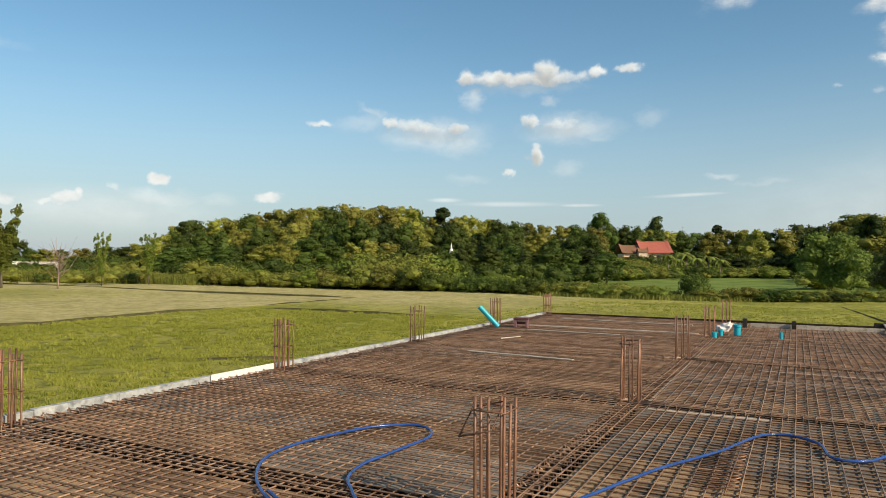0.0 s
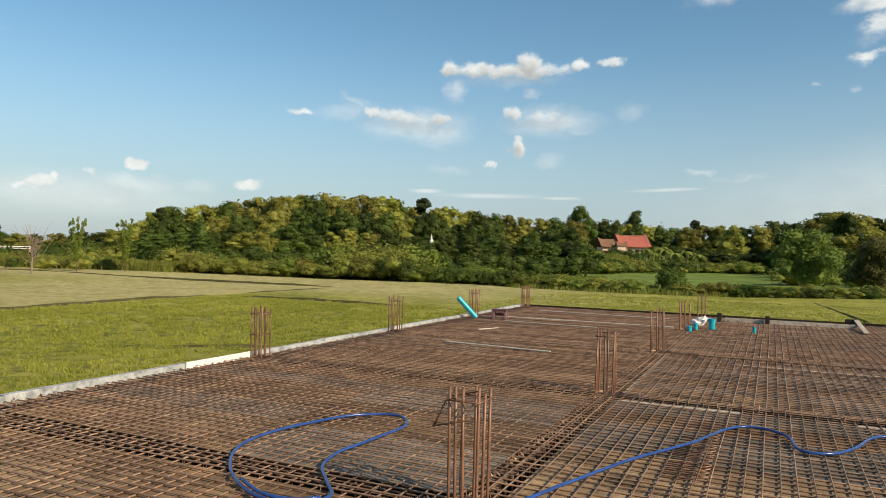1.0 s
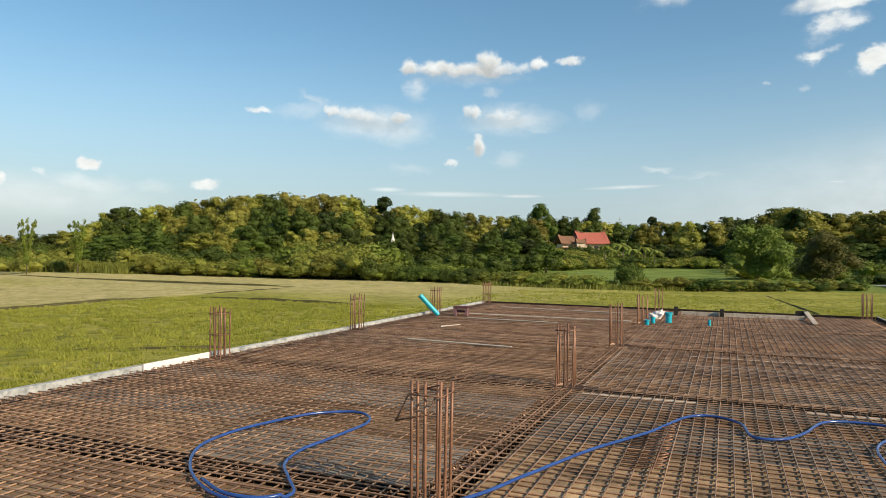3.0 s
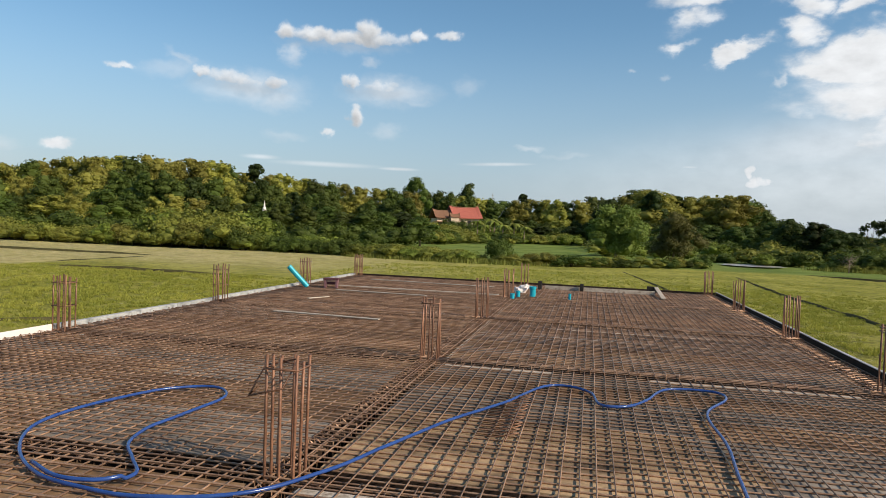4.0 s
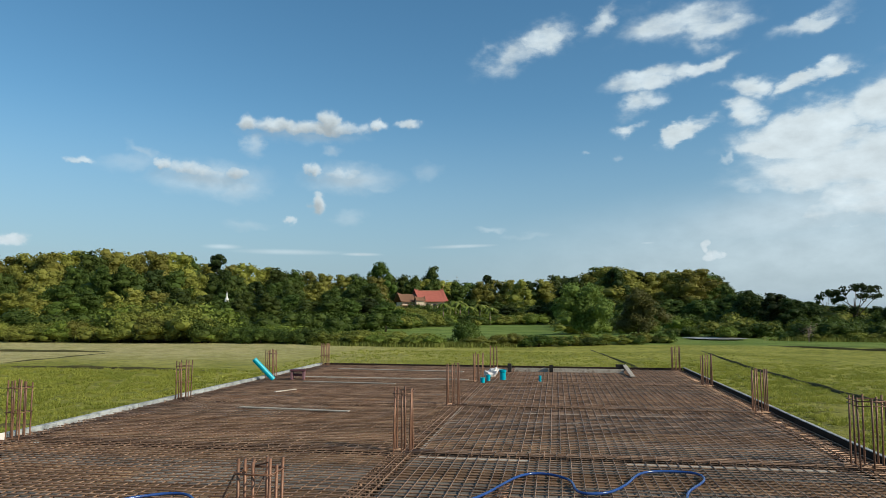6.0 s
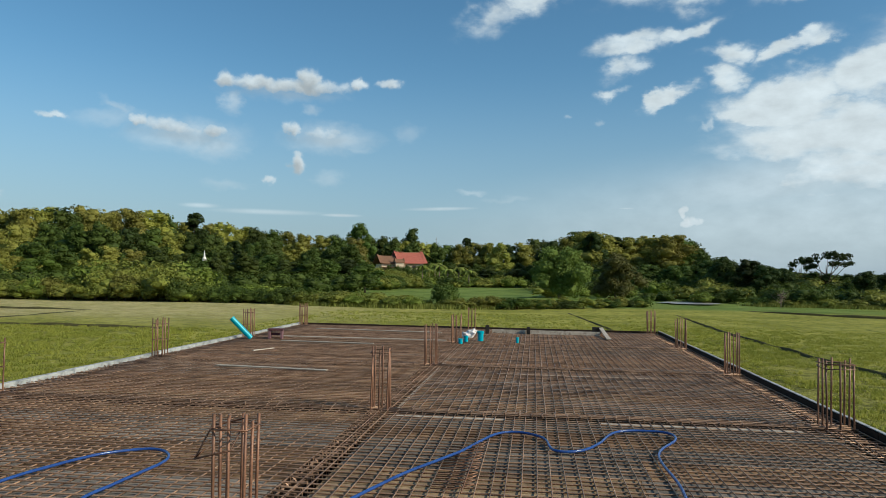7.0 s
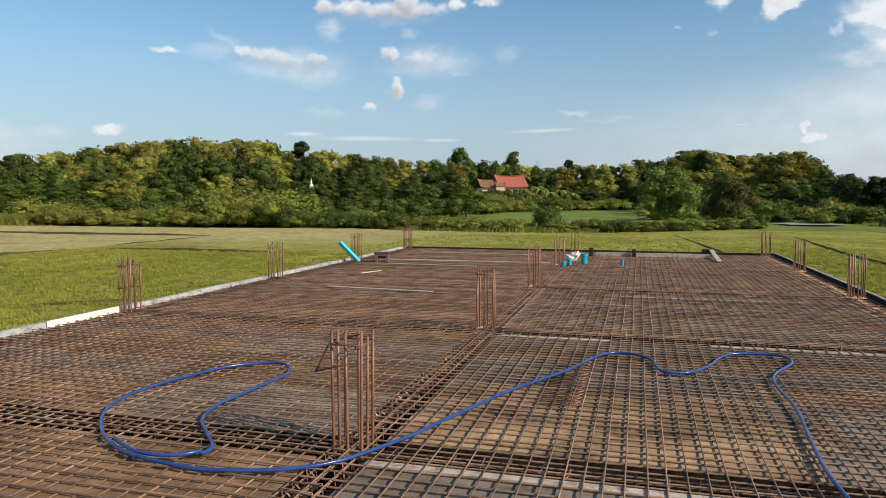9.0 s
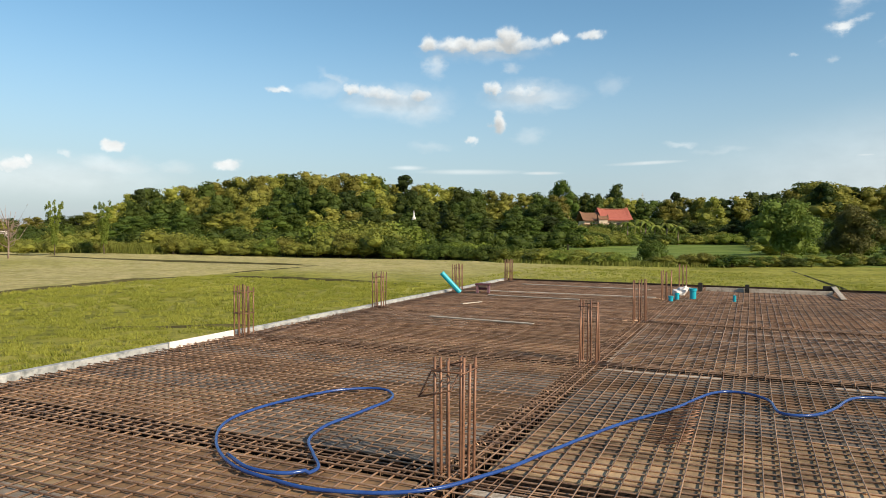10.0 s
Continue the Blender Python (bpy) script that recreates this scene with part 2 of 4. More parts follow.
def leafy(name, dark, light, through=0.34):
    m = material(name, dark, light, scale=0.35, fine=1.7, rough=0.65, bump=0, spread=0.17, island=True)
    nt = m.node_tree
    b = nt.nodes["Principled BSDF"]
    b.inputs["Specular IOR Level"].default_value = 0.25
    tr = nt.nodes.new("ShaderNodeBsdfTranslucent")
    info = nt.nodes.new("ShaderNodeObjectInfo")
    hs = nt.nodes.new("ShaderNodeHueSaturation")
    src = b.inputs["Base Color"].links[0].from_socket
    for k, (lo, hi) in (("Hue", (0.485, 0.515)), ("Value", (0.75, 1.3))):
        mr = nt.nodes.new("ShaderNodeMapRange")
        nt.links.new(info.outputs["Random"], mr.inputs["Value"])
        mr.inputs["To Min"].default_value, mr.inputs["To Max"].default_value = lo, hi
        nt.links.new(mr.outputs[0], hs.inputs[k])
    nt.links.new(src, hs.inputs["Color"])
    nt.links.new(hs.outputs[0], b.inputs["Base Color"])
    nt.links.new(hs.outputs[0], tr.inputs["Color"])
    ms = nt.nodes.new("ShaderNodeMixShader")
    ms.inputs[0].default_value = through
    nt.links.new(b.outputs[0], ms.inputs[1])
    nt.links.new(tr.outputs[0], ms.inputs[2])
    nt.links.new(ms.outputs[0], nt.nodes["Material Output"].inputs["Surface"])
    return m


M_RUST = material("rusty_steel", (0.086, 0.039, 0.022), (0.552, 0.339, 0.207), scale=3, fine=60, rough=0.50, metal=0.35, bump=0.5, spread=0.3, distance=0.002)
M_COLUMN = material("deep_rust_steel", (0.065, 0.025, 0.014), (0.35, 0.175, 0.098), scale=3, fine=60, rough=0.5, metal=0.25, bump=0.5, spread=0.3, distance=0.002)
PLY = [material("brown_plywood", (0.056, 0.034, 0.020), (0.350, 0.214, 0.115), scale=1.3, fine=14, rough=0.7, bump=0.3, spread=0.3, spots=(0.34, 0.22, 0.12), spot_scale=1.0),
       material("grey_plywood", (0.065, 0.055, 0.045), (0.312, 0.260, 0.206), scale=1.1, fine=18, rough=0.66, bump=0.3, spread=0.3, spots=(0.30, 0.25, 0.20), spot_scale=1.2),
       material("pale_plywood", (0.138, 0.088, 0.049), (0.525, 0.362, 0.207), scale=1.6, fine=16, rough=0.72, bump=0.3, spread=0.22, spots=(0.05, 0.035, 0.025), spot_scale=0.9)]
# Near-black tone puts the shade of trenches and kerb side into the boards.
M_FORM = material("shaded_form_board", (0.020, 0.013, 0.009), (0.055, 0.036, 0.025), scale=2, fine=25, rough=0.8, bump=0.3)
M_KERB = material("pale_concrete", (0.26, 0.26, 0.25), (0.52, 0.51, 0.48), scale=3.0, fine=30, rough=0.85, bump=0.4, spread=0.15, spots=(0.17, 0.18, 0.18))
M_BATTEN = material("pale_timber", (0.30, 0.24, 0.18), (0.52, 0.45, 0.37), scale=2.5, fine=30, rough=0.8, bump=0.3, spread=0.2)
M_CHALK = material("chalky_board", (0.33, 0.27, 0.21), (0.58, 0.50, 0.41), scale=5, fine=40, rough=0.85, bump=0.3, spread=0.15, spots=(0.20, 0.15, 0.11))
M_GREYBOARD = material("grey_board", (0.28, 0.25, 0.22), (0.44, 0.40, 0.36), scale=2.0, fine=25, rough=0.8, bump=0.2)
M_HOSE = material("blue_plastic", (0.014, 0.040, 0.17), (0.030, 0.080, 0.27), scale=6, fine=50, rough=0.24, bump=0.05, spread=0.05)
M_TEAL = material("teal_plastic", (0.0, 0.30, 0.40), (0.01, 0.42, 0.52), scale=3, fine=40, rough=0.4, bump=0.03, spread=0.06)
M_WHITE = material("white_plastic", (0.65, 0.58, 0.55), (0.8, 0.74, 0.7), scale=6, fine=40, rough=0.6, bump=0.2)
M_STOOL = material("stained_wood", (0.06, 0.025, 0.03), (0.14, 0.06, 0.065), scale=8, fine=50, rough=0.7, bump=0.2)
M_PINK = material("pinkish_paint", (0.12, 0.055, 0.06), (0.24, 0.12, 0.13), scale=8, fine=50, rough=0.6, bump=0.1)
M_BLACK = material("black_post", (0.02, 0.018, 0.016), (0.05, 0.045, 0.04), scale=6, fine=40, rough=0.8, bump=0.3)
M_EARTH = material("dark_earth", (0.045, 0.040, 0.016), (0.115, 0.10, 0.04), scale=1.5, fine=9, rough=0.95, bump=0.6, distance=0.05)
M_OLDROOF = material("weathered_roof_tiles", (0.17, 0.085, 0.05), (0.29, 0.16, 0.10), scale=1.5, fine=8, rough=0.85, bump=0.4, stretch=(1, 4, 1))
M_ROOF = material("red_roof_tiles", (0.27, 0.075, 0.055), (0.40, 0.13, 0.095), scale=1.5, fine=8, rough=0.8, bump=0.4, stretch=(1, 4, 1))
M_WALL = material("cream_wall", (0.62, 0.47, 0.33), (0.78, 0.62, 0.46), scale=0.8, fine=6, rough=0.85, bump=0.1)
M_WHITEWASH = material("whitewash", (0.7, 0.62, 0.56), (0.82, 0.76, 0.7), scale=1, fine=8, rough=0.85, bump=0.1)
M_BARK = material("grey_bark", (0.07, 0.05, 0.035), (0.19, 0.15, 0.11), scale=2, fine=12, rough=0.9, bump=0.6, stretch=(1, 1, 0.3), distance=0.03)
M_DEADWOOD = material("bleached_twigs", (0.25, 0.17, 0.14), (0.38, 0.28, 0.24), scale=2, fine=12, rough=0.9, bump=0.3)
M_LEAF_DARK = leafy("dark_leaves", (0.021, 0.035, 0.007), (0.060, 0.083, 0.015))
M_LEAF_MID = leafy("green_leaves", (0.041, 0.064, 0.009), (0.107, 0.138, 0.022))
M_LEAF_OLIVE = leafy("olive_leaves", (0.149, 0.150, 0.024), (0.338, 0.311, 0.059))
M_SHRUB = leafy("shrub_leaves", (0.090, 0.121, 0.016), (0.216, 0.246, 0.037))
M_SOLO = leafy("glossy_green_leaves", (0.075, 0.108, 0.017), (0.185, 0.215, 0.040))
M_BRONZE = leafy("bronze_green_leaves", (0.085, 0.092, 0.022), (0.20, 0.190, 0.048))
M_BRUSH = leafy("dry_brush_leaves", (0.134, 0.149, 0.023), (0.287, 0.279, 0.050))
M_REED = leafy("reed_blades", (0.158, 0.196, 0.032), (0.329, 0.356, 0.072))
M_GRASS = leafy("grass_blades", (0.20, 0.215, 0.028), (0.40, 0.37, 0.07), 0.4)

m = bpy.data.materials.new("field")
M_FIELD = m
m.use_nodes = True
nt = m.node_tree
pb = nt.nodes["Principled BSDF"]
pb.inputs["Roughness"].default_value = 0.95
pb.inputs["Specular IOR Level"].default_value = 0.1
geo = nt.nodes.new("ShaderNodeNewGeometry")


def fnoise(scale, detail=5, rough=0.6):
    n = nt.nodes.new("ShaderNodeTexNoise")
    n.inputs["Scale"].default_value, n.inputs["Detail"].default_value, n.inputs["Roughness"].default_value = scale, detail, rough
    nt.links.new(geo.outputs["Position"], n.inputs["Vector"])
    return n.outputs["Fac"]


def frange(sock, lo, hi, a=0.0, b=1.0):
    n = nt.nodes.new("ShaderNodeMapRange")
    n.interpolation_type = "SMOOTHSTEP"
    nt.links.new(sock, n.inputs["Value"])
    for k, v in (("From Min", lo), ("From Max", hi), ("To Min", a), ("To Max", b)):
        n.inputs[k].default_value = v
    return n.outputs[0]


def fmath(op, a, b):
    n = nt.nodes.new("ShaderNodeMath")
    n.operation = op
    for k, v in enumerate((a, b)):
        if isinstance(v, (int, float)):
            n.inputs[k].default_value = v
        else:
            nt.links.new(v, n.inputs[k])
    return n.outputs[0]


def fmix(fac, a, b):
    n = nt.nodes.new("ShaderNodeMix")
    n.data_type = "RGBA"
    nt.links.new(fac, n.inputs["Factor"])
    for sock, v in ((n.inputs["A"], a), (n.inputs["B"], b)):
        if isinstance(v, tuple):
            sock.default_value = (*v, 1)
        else:
            nt.links.new(v, sock)
    return n.outputs["Result"]


grass = fmix(frange(fnoise(0.22, 6, 0.65), 0.35, 0.65), (0.25, 0.245, 0.036), (0.40, 0.365, 0.078))
grass = fmix(frange(fnoise(2.1, 8, 0.78), 0.45, 0.66, 0.0, 0.9), grass, (0.10, 0.112, 0.022))
grass = fmix(frange(fnoise(11.0, 3, 0.6), 0.63, 0.72, 0.0, 0.7), grass, (0.55, 0.50, 0.26))
clods = frange(fnoise(7.0, 4, 0.65), 0.60, 0.70)
straw = fmix(frange(fnoise(2.6, 7, 0.75), 0.35, 0.65), (0.38, 0.305, 0.13), (0.64, 0.53, 0.26))
fsep = nt.nodes.new("ShaderNodeSeparateXYZ")
nt.links.new(geo.outputs["Position"], fsep.inputs[0])
fx, fy = fsep.outputs[0], fsep.outputs[1]
wob = fmath("MULTIPLY", fmath("SUBTRACT", fnoise(0.12, 5, 0.7), 0.5), 14.0)
# dry stubble lies in a strip beyond the western bund and along the north, and thins out eastwards
west = fmath("MULTIPLY", frange(fx, -23.6, -24.6), frange(fmath("ADD", fx, wob), -46.0, -34.0, 0.35, 1.0))
north = fmath("MULTIPLY", frange(fmath("ADD", fy, wob), 27.0, 36.0), frange(fmath("ADD", fx, wob), -2.0, -22.0))
dry = fmath("MAXIMUM", west, north)
dry = fmath("MULTIPLY", dry, frange(fy, 50.0, 46.0))
dry = fmath("MULTIPLY", dry, frange(fnoise(0.9, 7, 0.75), 0.3, 0.62, 0.35, 0.9))
paddy = fmath("MULTIPLY", frange(fy, 50.0, 54.0), frange(fx, 30.0, 24.0))
straw = fmix(clods, straw, (0.55, 0.50, 0.34))
grass = fmix(paddy, grass, fmix(frange(fnoise(0.25), 0.35, 0.65), (0.125, 0.18, 0.035), (0.20, 0.245, 0.055)))
rough_patch = fmath("MULTIPLY", fmath("MULTIPLY", frange(fx, 3.5, 6.0), frange(fy, 30.0, 18.0)), frange(fnoise(1.6, 7, 0.75), 0.46, 0.66, 0.1, 0.75))
grass = fmix(rough_patch, grass, (0.10, 0.095, 0.035))
col = fmix(dry, grass, straw)
nt.links.new(col, pb.inputs["Base Color"])
fb = nt.nodes.new("ShaderNodeBump")
fb.inputs["Strength"].default_value, fb.inputs["Distance"].default_value = 1.0, 0.13
nt.links.new(fnoise(3.4, 9, 0.78), fb.inputs["Height"])
nt.links.new(fb.outputs[0], pb.inputs["Normal"])

m = bpy.data.materials.new("pond_water")
M_WATER = m
m.use_nodes = True
pw = m.node_tree.nodes["Principled BSDF"]
pw.inputs["Base Color"].default_value, pw.inputs["Roughness"].default_value = (0.32, 0.30, 0.25, 1), 0.45
wn = m.node_tree.nodes.new("ShaderNodeTexNoise")
wn.inputs["Scale"].default_value = 3.0
wb = m.node_tree.nodes.new("ShaderNodeBump")
wb.inputs["Strength"].default_value = 0.1
m.node_tree.links.new(wn.outputs["Fac"], wb.inputs["Height"])
m.node_tree.links.new(wb.outputs[0], pw.inputs["Normal"])


# ---- builders ----
def smooth(me, on=True):
    me.polygons.foreach_set("use_smooth", [on] * len(me.polygons))


def mesh_of(name, bm, mat, shade_smooth=False):
    me = bpy.data.meshes.new(name)
    bm.to_mesh(me)
    bm.free()
    me.materials.append(mat)
    if shade_smooth:
        smooth(me)
    return me


def part(name, bm, mat, parent=None, label="", shade_smooth=False):
    """Links a bmesh (or a finished mesh) as one object under a thing or a part."""
    me = bm if isinstance(bm, bpy.types.Mesh) else mesh_of(name, bm, mat, shade_smooth)
    ob = new(name, me)
    ob.parent = parent
    return tagged(ob, label)


def thing(name, label, category, group="", kind="", at=(0, 0, 0), rz=0.0):
    ob = new(name)
    ob.empty_display_size = 0.1
    ob.matrix_basis = pose(*at, 0, 0, rz)
    return tagged(ob, label, category, group, kind)


def box(bm, lo, hi, bevel=0.0):
    size = [b - a for a, b in zip(lo, hi)]
    mid = [(a + b) / 2 for a, b in zip(lo, hi)]
    made = bmesh.ops.create_cube(bm, size=1.0, matrix=Matrix.Translation(mid) @ Matrix.Diagonal((*size, 1)))
    if bevel:
        edges = {e for v in made["verts"] for e in v.link_edges}
        bmesh.ops.bevel(bm, geom=list(edges), offset=bevel, segments=1, affect="EDGES")
    return bm


def boxed(lo, hi, bevel=0.0):
    return box(bmesh.new(), lo, hi, bevel)


def tube(pts, radius, sides=6, closed=False, taper=None):
    """A round bar or hose along points, as vertices and faces."""
    pts = [Vector(p) for p in pts]
    n = len(pts)
    verts, faces = [], []
    up = Vector((0, 0, 1))
    for i, p in enumerate(pts):
        a = pts[(i - 1) % n] if closed or i else pts[0]
        b = pts[(i + 1) % n] if closed or i < n - 1 else pts[-1]
        d = (b - a).normalized()
        ref = up if abs(d.z) < 0.9 else Vector((1, 0, 0))
        u = d.cross(ref).normalized()
        w = u.cross(d)
        r = radius if taper is None else radius * (1 - (1 - taper) * i / (n - 1))
        for k in range(sides):
            t = 2 * math.pi * k / sides
            verts.append(p + r * (math.cos(t) * u + math.sin(t) * w))
    for i in range(n if closed else n - 1):
        j = (i + 1) % n
        for k in range(sides):
            l = (k + 1) % sides
            faces.append((i * sides + k, i * sides + l, j * sides + l, j * sides + k))
    if not closed:
        faces.append(tuple(range(sides))[::-1])
        faces.append(tuple((n - 1) * sides + k for k in range(sides)))
    return verts, faces


def tube_mesh(name, runs, mat, shade_smooth=True):
    verts, faces = [], []
    for v, f in runs:
        k = len(verts)
        verts += v
        faces += [tuple(i + k for i in q) for q in f]
    me = bpy.data.meshes.new(name)
    me.from_pydata(verts, [], faces)
    me.materials.append(mat)
    if shade_smooth:
        smooth(me)
    return me


def spline(ctrl, step=6):
    """Catmull-Rom through control points."""
    c = [Vector(p) for p in ctrl]
    c = [2 * c[0] - c[1]] + c + [2 * c[-1] - c[-2]]
    out = []
    for i in range(1, len(c) - 2):
        p0, p1, p2, p3 = c[i - 1:i + 3]
        for s in range(step):
            t = s / step
            out.append(0.5 * (2 * p1 + (p2 - p0) * t + (2 * p0 - 5 * p1 + 4 * p2 - p3) * t * t + (3 * p1 - p0 - 3 * p2 + p3) * t ** 3))
    out.append(c[-2])
    return out


# ---- plan ----
LX, CX, RX = -7.43, -1.868, 3.66
ROWS = [0.08, 4.59, 9.09, 13.59, 18.09, 22.57]
WEST, EAST, NORTH, SOUTH = -7.56, 3.93, 22.80, -1.2
FIELD_Z = -0.6
DECK_Z = -0.0222
rng = random.Random(4)

# ---- ground ----
bm = bmesh.new()
xs = [-2500, -900, -400, -220] + [-160 + 4 * i for i in range(81)] + [220, 400, 900, 2500]
ys = [-2500, -600, -200, -80] + [-40 + 4 * i for i in range(66)] + [260, 400, 900, 2500]
grid = []
for y in ys:
    row = []
    for x in xs:
        near = abs(x) < 14 and y < 32
        z = FIELD_Z + (0 if near else 0.10 * (noise.noise((x * 0.07, y * 0.07, 0.0))))
        # a low rise carries the woods
        z += 2.2 * max(0.0, min(1.0, (y - 75) / 60)) * max(0.0, min(1.0, (-x - 12) / 30))
        row.append(bm.verts.new((x, y, z)))
    grid.append(row)
for j in range(len(ys) - 1):
    for i in range(len(xs) - 1):
        bm.faces.new((grid[j][i], grid[j][i + 1], grid[j + 1][i + 1], grid[j + 1][i]))
ob = part("ground", bm, M_FIELD, shade_smooth=True)
tagged(ob, "level rice field with short green grass and dry straw-coloured stubble", "field", kind="structure")


def bund(pts, width, height, label):
    """A low earth bank between paddies."""
    line = spline([(x, y, 0) for x, y in pts], 10)
    verts, faces = [], []
    for i, p in enumerate(line):
        d = (line[min(i + 1, len(line) - 1)] - line[max(i - 1, 0)]).normalized()
        s = Vector((-d.y, d.x, 0))
        k = (0.75 + 0.5 * noise.noise(p * 0.6)) * min(1.0, i / 7, (len(line) - 1 - i) / 7)
        for a, h in ((-1, -0.12), (-0.55, 0.6), (-0.2, 1.0), (0.25, 0.95), (0.6, 0.5), (1, -0.12)):
            q = p + s * (a * width * 0.5 * (0.9 + 0.3 * noise.noise(p * 1.3 + Vector((a, 0, 5)))))
            verts.append((q.x, q.y, FIELD_Z + h * height * k))
    for i in range(len(line) - 1):
        for c in range(5):
            a = i * 6 + c
            faces.append((a, a + 1, a + 7, a + 6))
    me = bpy.data.meshes.new("earth_bund")
    me.from_pydata(verts, [], faces)
    me.materials.append(M_EARTH)
    smooth(me)
    tagged(new("earth_bund", me), label, "bund", "paddy bunds", "structure")


bund([(-23.4, 4), (-23.8, 14.5), (-24.3, 20.5), (-24.2, 26.5)], 0.34, 0.14, "low earth bank along dry stubble")
bund([(-24.2, 27.0), (-24.2, 31), (-24.4, 36.6)], 0.30, 0.10, "low worn bank between two stubble plots")
bund([(-23.6, 26.2), (-20.0, 26.5), (-17.4, 26.6), (-13.2, 26.4)], 0.30, 0.13, "low dark earth bank across the grass field")
bund([(-75, 37.4), (-55.0, 37.8), (-43.0, 36.6), (-30.1, 36.8), (-24.0, 36.9)], 0.32, 0.14, "low earth bank across dry stubble")
bund([(-13.6, 11.4), (-13.0, 12.0), (-11.4, 13.0), (-10.8, 13.6)], 0.26, 0.07, "short low ridge in the grass")
bund([(8.9, 47), (8.3, 36), (8.2, 29.6), (8.4, 22.4), (8.7, 18), (9.6, 8)], 0.26, 0.11, "dark earth bank between two grass paddies")
bund([(2.2, 45), (2.7, 39.2), (3.3, 33.2), (3.6, 30)], 0.20, 0.07, "narrow worn track edge in the grass")
bund([(14.5, 53), (17.2, 49.6), (21.5, 46.6), (30, 42)], 0.45, 0.16, "low earth bank beside the pond")

# ---- the slab's formwork ----
deck = thing("deck_formwork", "brown weathered plywood formwork deck with sunk beam trenches", "formwork", kind="structure")
# Trench floor and bay sides are coloured dark for the shade down there.
part("soffit", boxed((WEST - 0.02, SOUTH, -0.62), (EAST + 0.02, NORTH + 0.02, -0.45)), M_FORM, deck, "dark boards at the bottom of the beam trenches, shade put into their colour")
TRENCH = 0.22
xb = [(LX + 0.17, CX - 0.17), (CX + 0.17, RX - 0.17)]
yb = [(SOUTH, ROWS[0] - TRENCH)] + [(a + TRENCH, b - TRENCH) for a, b in zip(ROWS[:-2], ROWS[1:-1])] + [(ROWS[-2] + TRENCH, ROWS[-1] - 0.15)]
sheets = {}
for x0, x1 in xb:
    for y0, y1 in yb:
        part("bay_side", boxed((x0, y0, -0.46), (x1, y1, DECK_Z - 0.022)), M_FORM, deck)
        cols = 2
        rows = max(1, round((y1 - y0) / 0.61))
        w, h = (x1 - x0) / cols, (y1 - y0) / rows
        for j in range(rows):
            cut = rng.uniform(0.35, 0.65)
            for i in range(cols):
                a = x0 + (0 if i == 0 else cut * (x1 - x0)) + 0.003
                b = x0 + (cut * (x1 - x0) if i == 0 else x1 - x0) - 0.003
                zz = DECK_Z + rng.uniform(-0.004, 0.0005)
                bm = boxed((-(b - a) / 2, -h / 2 + 0.003, -0.018), ((b - a) / 2, h / 2 - 0.003, 0))
                o = part("plywood_sheet", bm, PLY[rng.choice((0, 0, 0, 1, 2) if x0 < CX else (0, 1, 1, 2) if y0 < 9 else (1, 1, 1, 2, 0))], deck)
                o.matrix_basis = pose((a + b) / 2, y0 + h * (j + 0.5), zz, rng.uniform(-0.08, 0.08), rng.uniform(-0.04, 0.04), 0)


def kerb(name, a, b, along, label, mat, top, thick, piece):
    """An upright edge form made of separate lengths."""
    k = thing(name, label, "edge form", kind="structure")
    n = max(1, round((b - a) / piece))
    cuts = [a] + [a + (b - a) * (i + rng.uniform(-0.15, 0.15)) / n for i in range(1, n)] + [b]
    for u, v in zip(cuts[:-1], cuts[1:]):
        zt = top + rng.uniform(-0.006, 0.008)
        off = rng.uniform(-0.006, 0.006)
        if along == "y":
            lo, hi = (off, u + 0.004, -0.66), (off + thick, v - 0.004, zt)
        else:
            lo, hi = (u + 0.004, off, -0.66), (v - 0.004, off + abs(thick), zt)
        lo2 = tuple(min(p, q) for p, q in zip(lo, hi))
        hi2 = tuple(max(p, q) for p, q in zip(lo, hi))
        part("form_panel", boxed(lo2, hi2, 0.006), mat, k)
    return k


west_edge = kerb("edge_form_west", SOUTH, NORTH, "y", "pale grey concrete edge along the slab", M_KERB, 0.065, -0.10, 1.5)
west_edge.location.x = WEST
part("fresh_panel", boxed((0.008, 7.62, -0.5), (0.024, 9.0, 0.088), 0.003), M_WHITEWASH, west_edge, "clean pale facing board")
# The kerb's shaded side is coloured dark, its lit top a pale strip.
east = kerb("edge_form_east", SOUTH, NORTH, "y", "edge form with shade coloured into its dark side and a pale top along the slab", M_FORM, 0.062, 0.048, 2.4)
east.location.x = EAST
for k in range(10):
    y0, y1 = SOUTH + (NORTH - SOUTH) * k / 10, SOUTH + (NORTH - SOUTH) * (k + 1) / 10
    part("cap", boxed((-0.003, y0 + 0.004, 0.071), (0.052, y1 - 0.004, 0.083 + rng.uniform(-0.003, 0.004)), 0.003), M_KERB, east, "pale strip for the sunlit kerb top")
kerb("edge_form_north", WEST, EAST, "x", "dark timber edge board at the far end of the slab", M_FORM, 0.05, 0.06, 2.4).location.y = NORTH

# ---- reinforcement mat ----
mat_thing = thing("rebar_mat", "rusty steel reinforcing mat tied over the deck", "rebar mat")


